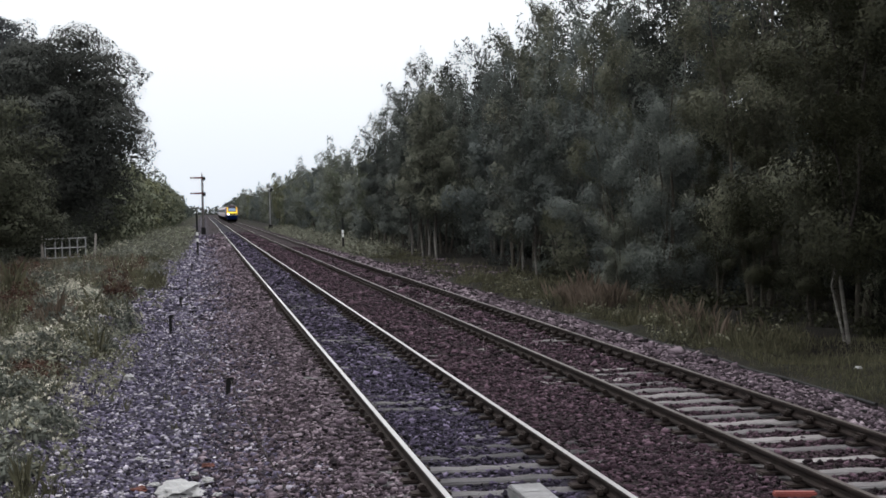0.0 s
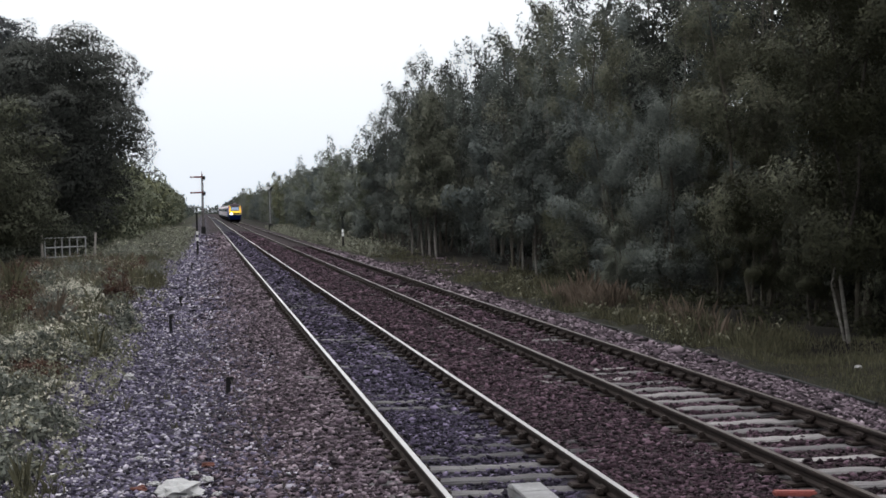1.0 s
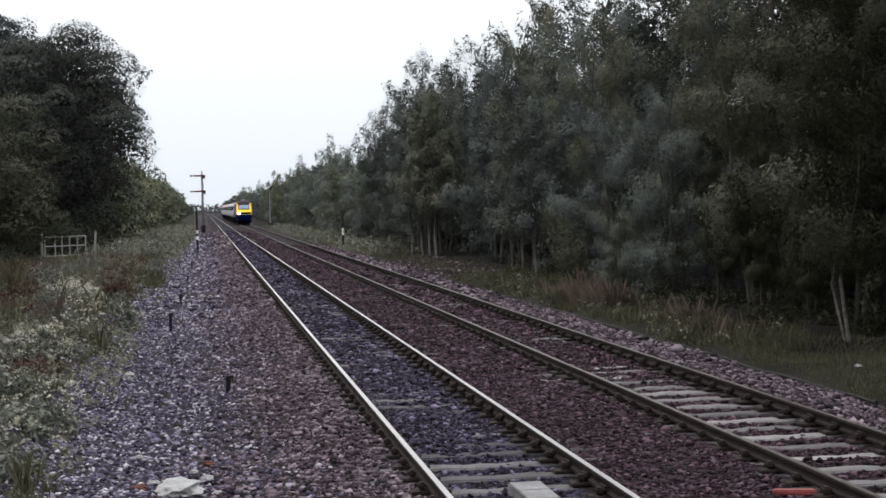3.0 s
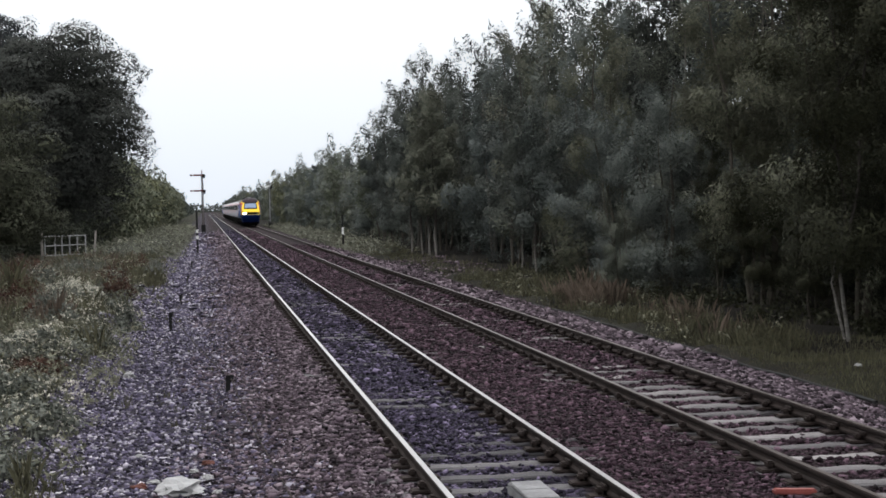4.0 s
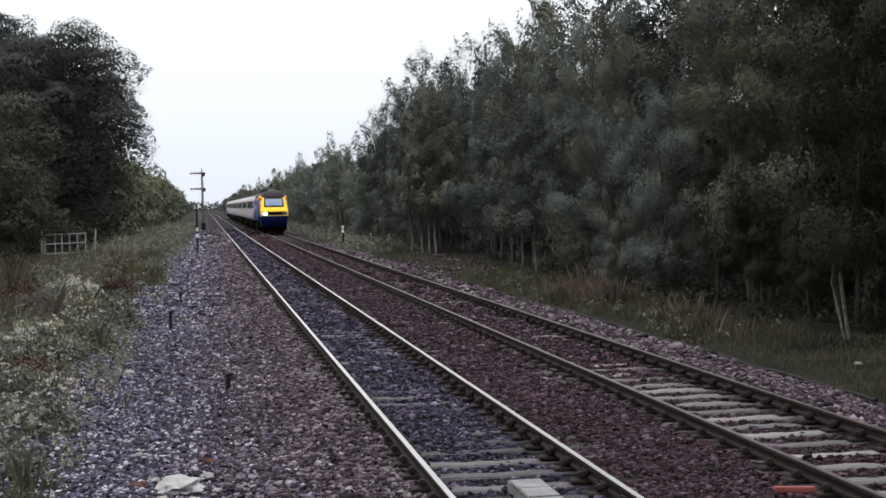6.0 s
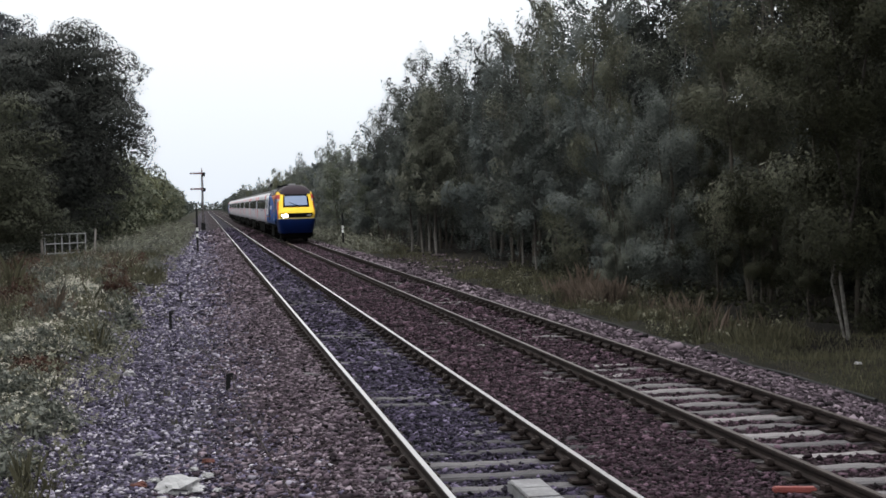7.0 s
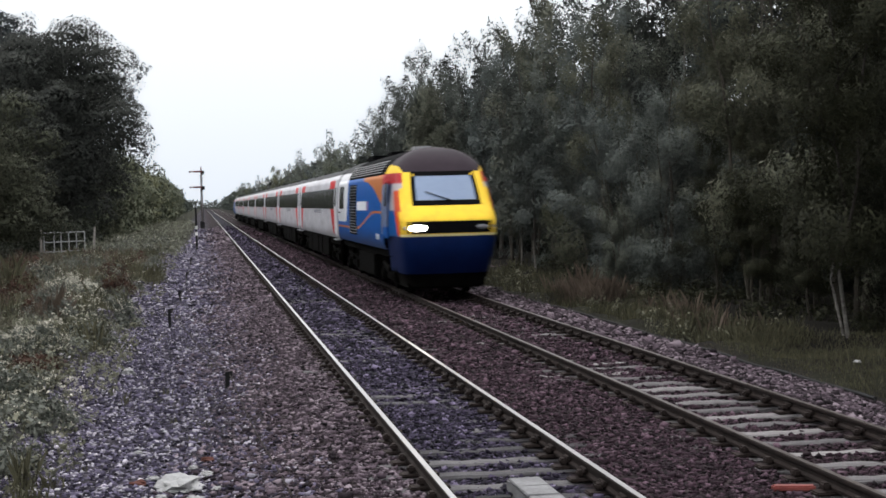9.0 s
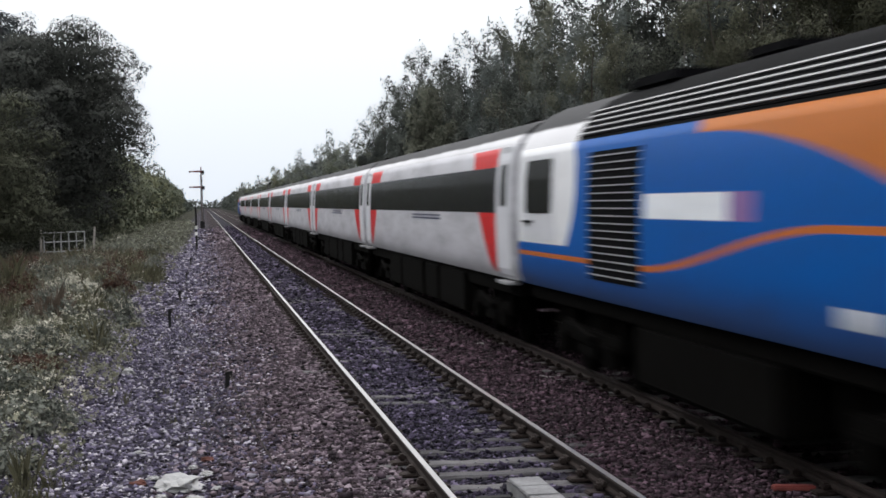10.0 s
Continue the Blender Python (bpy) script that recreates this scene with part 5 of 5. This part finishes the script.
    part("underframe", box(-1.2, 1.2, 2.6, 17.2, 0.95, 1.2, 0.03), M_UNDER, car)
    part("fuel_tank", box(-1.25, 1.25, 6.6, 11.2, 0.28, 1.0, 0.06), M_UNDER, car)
    part("gangway", box(-0.75, 0.75, 17.3, 17.55, 1.1, 3.3, 0.03), M_BLACK, car)
    for y in (3.75, 14.0):
        add_bogie(car, y)
    return car


def roof_louvre(s, y0, y1, z0, z1, proud=0.012):
    """A strip on the roof's shoulder between two heights."""
    zs = np.linspace(z0, z1, 5)
    v = []
    for z in zs:
        w = full_width(float(z))
        for dd in (proud, -0.02):
            v += [(s * (w + dd), y0, z + dd * 0.5), (s * (w + dd), y1, z + dd * 0.5)]
    f = []
    for j in range(4):
        a, b = j * 4, (j + 1) * 4
        f += [(a, a + 1, b + 1, b), (a + 2, b + 2, b + 3, a + 3), (a, b, b + 2, a + 2), (a + 1, a + 3, b + 3, b + 1)]
    f += [(0, 2, 3, 1), (16, 17, 19, 18)]
    return mesh_from("louvre", v, f, M_BLACK if proud < 0.02 else M_SLAT)


M_WHITEBODY = surface("white_body_paint", (0.5, 0.51, 0.55), (0.62, 0.63, 0.67), 1.4, 0.4, 0, 0.05, 0.15)


def build_coach():
    car = thing("passenger_coach", pose(0, 0, 0), "white passenger coach with dark window band and red curved bands", "railway coach", "train vehicles")
    part("body", shell("body", SIDE + [(1.25, 3.33)], [0.0, 1.4, 6, 11.3, 16, 21.2, 22.6], M_COACH), None, car)
    part("roof", shell("roof", [(1.249, 3.331)] + ROOF_C, [0.0, 6, 11.3, 16, 22.6], M_COACHROOF), None, car, "grimy silver-grey roof")
    for s in (-1, 1):
        for i in range(8):
            y = 2.45 + i * 2.29
            side_plate("window", y, y + 1.75, 2.33, 2.93, s, 0.02, M_TINT, car, 0.08, 0.004)
        for y in (0.25, 21.35):
            d = side_plate("door", y, y + 0.98, 1.25, 3.3, s, 0.02, M_WHITEBODY, car, 0.04, 0.008)
            side_plate("door_window", y + 0.26, y + 0.76, 2.35, 3.02, s, 0.02, M_TINT, d, 0.06, 0.014)
            part("footstep", box(s * 1.3 - 0.12, s * 1.3 + 0.12, y + 0.05, y + 0.95, 1.1, 1.15, 0.01), M_SLAT, d)
        for z in (2.08, 2.15):
            side_plate("lettering_bar", 7.6, 11.9, z, z + 0.035, s, 0.01, M_BARS, car, 0, 0.005, "thin navy line of lettering")
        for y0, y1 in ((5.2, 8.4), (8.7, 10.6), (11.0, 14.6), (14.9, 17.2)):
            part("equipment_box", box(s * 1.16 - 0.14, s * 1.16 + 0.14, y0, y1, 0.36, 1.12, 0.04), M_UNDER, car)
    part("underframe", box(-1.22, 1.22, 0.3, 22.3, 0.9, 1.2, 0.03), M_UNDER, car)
    for y in (0.0, 22.6):
        part("gangway", box(-0.7, 0.7, y - 0.22, y + 0.22, 1.05, 3.35, 0.04), M_BLACK, car)
    for y in (3.4, 11.3, 19.2):
        part("roof_vent", box(-0.3, 0.3, y - 0.4, y + 0.4, 3.78, 3.86, 0.02), M_UNDER, car)
    for y in (3.3, 19.3):
        add_bogie(car, y)
    return car


lead_car = build_power_car("power_car", "blue diesel power car with yellow nose and lit headlamp", True)
coaches = [build_coach()]
for _ in range(7):
    coaches.append(copy_thing(coaches[0], pose(0, 0, 0)))
tail_car = build_power_car("power_car", "trailing blue diesel power car with yellow nose", False)

# the nose's distance along the line, second by second
RUN = [(0.0, 358.5), (1.0, 322.5), (2.0, 286.0), (3.0, 249.5), (4.0, 213.3), (5.0, 176.6), (6.0, 140.6), (7.0, 106.3),
       (8.0, 72.4), (8.5, 55.8), (9.0, 39.2), (9.5, 22.7), (10.0, 6.45)]
# ---- lineside things ----
def gz(x, y):
    return float(ground_z(np.array(float(x)), np.array(float(y))))


def build_semaphore(x, y, height, arms, label, back=False):
    """Tubular signal post with ladder, finial, arms with spectacles and lamps."""
    s = thing("semaphore_signal", pose(x, y, gz(x, y)), label, "railway signal")
    part("post", rod((0, 0, -0.3), (0, 0, height), 0.1 if back else 0.13, 0.08, 12), M_CONCRETE if back else M_DARKPOST, s)
    part("finial", rod((0, 0, height), (0, 0, height + 0.45), 0.09, 0.015, 10), M_REDPAINT if not back else M_WHITEPAINT, s)
    part("base", box(-0.28, 0.28, -0.28, 0.28, -0.3, 0.9, 0.03), M_DARKSTEEL, s)
    for z in arms:
        a = part("signal_arm", box(-1.55, 0.1, -0.16, -0.13, z - 0.11, z + 0.11, 0.01), M_WHITEPAINT if back else M_REDPAINT, s)
        part("arm_stripe", box(-1.28, -1.05, -0.166, -0.128, z - 0.111, z + 0.111), M_DARKSTEEL if back else M_WHITEPAINT, a)
        bm = bmesh.new()
        add_box(bm, 0.05, 0.42, -0.16, -0.12, z - 0.32, z + 0.12, 0.03)
        part("spectacle", bm, M_DARKSTEEL, a)
        part("lamp_case", box(0.1, 0.32, -0.1, 0.14, z - 0.25, z + 0.05, 0.02), M_REDPAINT if not back else M_DARKSTEEL, s)
        part("bracket", box(-0.16, 0.4, -0.12, 0.1, z - 0.42, z - 0.36, 0.01), M_DARKSTEEL, s)
    lad = part("ladder", add_rod(rod((-0.15, 0.5, 0), (-0.15, 0.25, height - 0.4), 0.02), (0.15, 0.5, 0), (0.15, 0.25, height - 0.4), 0.02), M_DARKSTEEL, s)
    rung = bpy.data.meshes.new("rung")
    b = rod((-0.15, 0, 0), (0.15, 0, 0), 0.012, None, 6)
    b.to_mesh(rung)
    b.free()
    rung.materials.append(M_DARKSTEEL)
    for i in range(int((height - 0.8) / 0.3)):
        z = 0.3 + i * 0.3
        part("rung", rung, None, lad).location = (0, 0.5 - 0.25 * z / (height - 0.4), z)
    return s


M_DARKPOST = surface("weathered_signal_post", (0.05, 0.045, 0.045), (0.14, 0.12, 0.12), 4, 0.7, 0.1, 0.2)
build_semaphore(-0.2, 205, 7.6, (7.3, 5.3), "tall dark semaphore signal post with two red arms")
build_semaphore(9.2, 225, 6.8, (6.0,), "white semaphore signal post seen from behind at the wood's edge", True)


def banded_post(x, y, h, r, label, dark_from):
    """Lineside post with pale lower and dark upper part."""
    p = thing("marker_post", pose(x, y, gz(x, y)), label, "post")
    part("shaft", rod((0, 0, -0.2), (0, 0, h), r, r * 0.9, 10), M_DARKSTEEL, p)
    for i, z in enumerate(dark_from):
        part("band", rod((0, 0, z), (0, 0, z + 0.22), r * 1.06, None, 10), M_WHITEPAINT, p, "white painted band")
    part("cap", rod((0, 0, h), (0, 0, h + 0.06), r * 1.2, r * 0.6, 10), M_DARKSTEEL, p)


banded_post(-0.52, 105, 2.75, 0.075, "slim dark marker post with white bands in the cinders", (0.95, 1.35))
banded_post(9.1, 105, 2.3, 0.07, "slim dark marker post with white band beside the wood", (1.05, 1.3))


def wire_stake(x, y, h, lean):
    """Short iron stake with a pulley for the signal wire."""
    s = thing("wire_stake", pose(x, y, gz(x, y), 0, lean), "short dark iron stake with wire pulley in the gravel", "stake", "signal wire stakes")
    part("stake", box(-0.035, 0.035, -0.02, 0.02, -0.2, h, 0.008), M_DARKSTEEL, s)
    part("pulley", rod((0.03, 0, h - 0.06), (0.075, 0, h - 0.06), 0.045, None, 12), M_DARKSTEEL, s)
    part("pulley_bracket", box(0.02, 0.085, -0.035, 0.035, h - 0.02, h + 0.01, 0.004), M_DARKSTEEL, s)


STAKES = [(0.28, 24.99, 0.26, 3), (-0.89, 38.4, 0.44, 0), (-0.80, 49.0, 0.3, -4), (-0.75, 62, 0.35, 3), (-0.7, 78, 0.35, 0)]
for q in STAKES:
    wire_stake(*q)


def build_wire():
    """Signal wire sagging from stake to stake."""
    w = bmesh.new()
    pts = [(0.75, 15.0, gz(0.7, 15) + 0.05)] + [(x + 0.05, y, gz(x, y) + h - 0.05) for x, y, h, _ in STAKES] + [(-0.5, 105, -0.1)]
    for a, b in zip(pts, pts[1:]):
        last = Vector(a)
        for i in range(1, 7):
            f = i / 6
            p = Vector(a).lerp(Vector(b), f) - Vector((0, 0, 0.10 * 4 * f * (1 - f)))
            p.z = max(p.z, gz(p.x, p.y) + 0.03)
            add_rod(w, last, p, 0.009, None, 5)
            last = p
    me = bpy.data.meshes.new("signal_wire")
    w.to_mesh(me)
    w.free()
    me.materials.append(M_RUST)
    tagged(new("signal_wire", me), "thin rusty signal wire running between stakes", "wire")


build_wire()


def build_gate(x, y, turn):
    """Five-bar field gate of tube with uprights and posts."""
    g = thing("field_gate", pose(x, y, gz(x, y) - 0.02, 0, 0, turn), "weathered grey metal field gate closed under the trees", "gate")
    for z in (0.3, 0.86, 1.4):
        part("rail", rod((0, 0, z), (2.9, 0, z), 0.035, None, 8), M_GATE, g)
    for x0 in (0, 0.72, 1.2, 1.75, 2.3, 2.9):
        part("upright", rod((x0, 0, 0.2), (x0, 0, 1.43), 0.04, None, 8), M_GATE, g)
    part("gate_post", rod((-0.2, 0, -0.4), (-0.2, 0, 1.6), 0.08, 0.07, 10), M_GATEPOST, g)
    part("gate_post", rod((3.55, 0.1, -0.4), (3.75, 0.1, 1.65), 0.08, 0.06, 10), M_GATEPOST, g, "leaning split timber post")


M_GATEPOST = surface("weathered_post", (0.09, 0.08, 0.075), (0.22, 0.2, 0.19), 5, 0.9, 0, 0.5, stretch=(1, 1, 0.2))
build_gate(-9.15, 93, 42)


def crumpled(name, x, y, sx, sy, sz, mat, label, category, seed, turn=0):
    """Crumpled sheet lying on the stones."""
    bm = bmesh.new()
    bmesh.ops.create_icosphere(bm, subdivisions=3, radius=1.0)
    for v in bm.verts:
        d = noise.noise(v.co * 1.7 + Vector((seed, 0, 0))) * 0.5 + noise.noise(v.co * 4.1 + Vector((0, seed, 0))) * 0.3
        v.co *= 1 + d
        v.co = Vector((v.co.x * sx, v.co.y * sy, max(-0.15, v.co.z) * sz))
    me = bpy.data.meshes.new(name)
    bm.to_mesh(me)
    bm.free()
    me.materials.append(mat)
    ob = new(name, me)
    ob.matrix_basis = pose(x, y, gz(x, y) + 0.02, 0, 0, turn)
    tagged(ob, label, category)


crumpled("plastic_bag", -0.34, 16.4, 0.22, 0.42, 0.10, M_BAG, "crumpled white plastic bag lying on the gravel", "litter", 2)
crumpled("paper_scrap", -0.18, 15.55, 0.09, 0.08, 0.04, M_BAG, "small white scrap of litter on the gravel", "litter", 5)
crumpled("paper_scrap", -1.37, 27.7, 0.07, 0.16, 0.09, M_BAG, "small white scrap of litter on the gravel", "litter", 7, 30)
for _i, (_x, _y, _a, _b) in enumerate(((-0.62, 16.9, 0.07, 0.05), (-0.05, 17.0, 0.05, 0.09), (-0.5, 15.7, 0.06, 0.06), (-0.2, 17.5, 0.06, 0.05), (-0.85, 18.9, 0.05, 0.05), (0.05, 16.1, 0.05, 0.04))):
    crumpled("paper_scrap", _x, _y, _a, _b, 0.03, M_BAG, "small white scrap of litter on the gravel", "litter", 11 + _i, 40 * _i)
for _i, (_x, _y) in enumerate(((-0.75, 16.6), (-0.05, 18.1))):
    crumpled("brick_fragment", _x, _y, 0.08, 0.06, 0.04, M_BRICK, "broken red brick fragment on the gravel", "rubble", 31 + _i, 50 * _i)
crumpled("paper_scrap", 10.55, 24.5, 0.07, 0.06, 0.04, M_BAG, "small white scrap of litter in the grass", "litter", 9)


def build_track_box():
    """Low concrete-lidded box between the rails."""
    b = thing("track_box", pose(2.8, 13.25, -0.2), "pale grey concrete box with dark steel fitting between the rails", "box")
    part("body", box(-0.135, 0.135, -0.85, 0.85, -0.05, 0.12, 0.012), M_CONCRETE, b)
    for y in (-0.4, 0.1, 0.5):
        part("lid", box(-0.145, 0.145, y - 0.24, y + 0.2, 0.124, 0.15, 0.008), M_CONCRETE, b)
    part("bracket", box(-0.52, -0.2, 0.2, 0.34, 0.0, 0.07, 0.01), M_DARKSTEEL, b)
    part("plate", box(-0.45, -0.27, -0.02, 0.12, 0.02, 0.05, 0.005), M_SLATE, b)


M_SLATE = surface("bare_plate", (0.2, 0.2, 0.2), (0.35, 0.35, 0.35), 6, 0.6, 0.3, 0.2)
build_track_box()
r = box(-0.19, 0.19, -0.05, 0.05, 0, 0.05, 0.012)
me = bpy.data.meshes.new("red_plank")
r.to_mesh(me)
r.free()
me.materials.append(M_REDPLASTIC)
ob = new("red_plank", me)
ob.matrix_basis = pose(5.08, 13.23, -0.165, 0, 2, -6)
tagged(ob, "faded red plastic marker lying on brown ballast", "litter")


def build_cable():
    """Old dark conduit along the ballast shoulder, one bent tube."""
    ring, v, f = 7, [], []
    for i in range(40):
        y = 21 + i * 0.6
        x = 9.25 + 0.04 * math.sin(y * 0.4) + 0.02 * math.sin(y * 1.9)
        z = gz(x, y) + 0.03
        v += [(x + 0.03 * math.cos(a), y, z + 0.03 * math.sin(a)) for a in [2 * math.pi * k / ring for k in range(ring)]]
    for i in range(39):
        f += [(i * ring + k, i * ring + (k + 1) % ring, (i + 1) * ring + (k + 1) % ring, (i + 1) * ring + k) for k in range(ring)]
    f += [tuple(range(ring)), tuple(reversed(range(39 * ring, 40 * ring)))]
    tagged(new("cable_conduit", mesh_from("cable_conduit", v, f, M_DARKSTEEL, smooth=True)), "dark lineside cable conduit along the ballast edge", "cable")


build_cable()


# ---- movement ----
def motions():
    def run(car, behind, turn=0.0):
        walk(car, [(t, pose(FAR_X, y + behind, 0, 0, 0, turn)) for t, y in RUN])
    run(lead_car, 0.0)
    for i, c in enumerate(coaches):
        run(c, 17.75 + i * 23.0)
    run(tail_car, 17.75 + 8 * 23.0 + 17.4, 180.0)


motions()
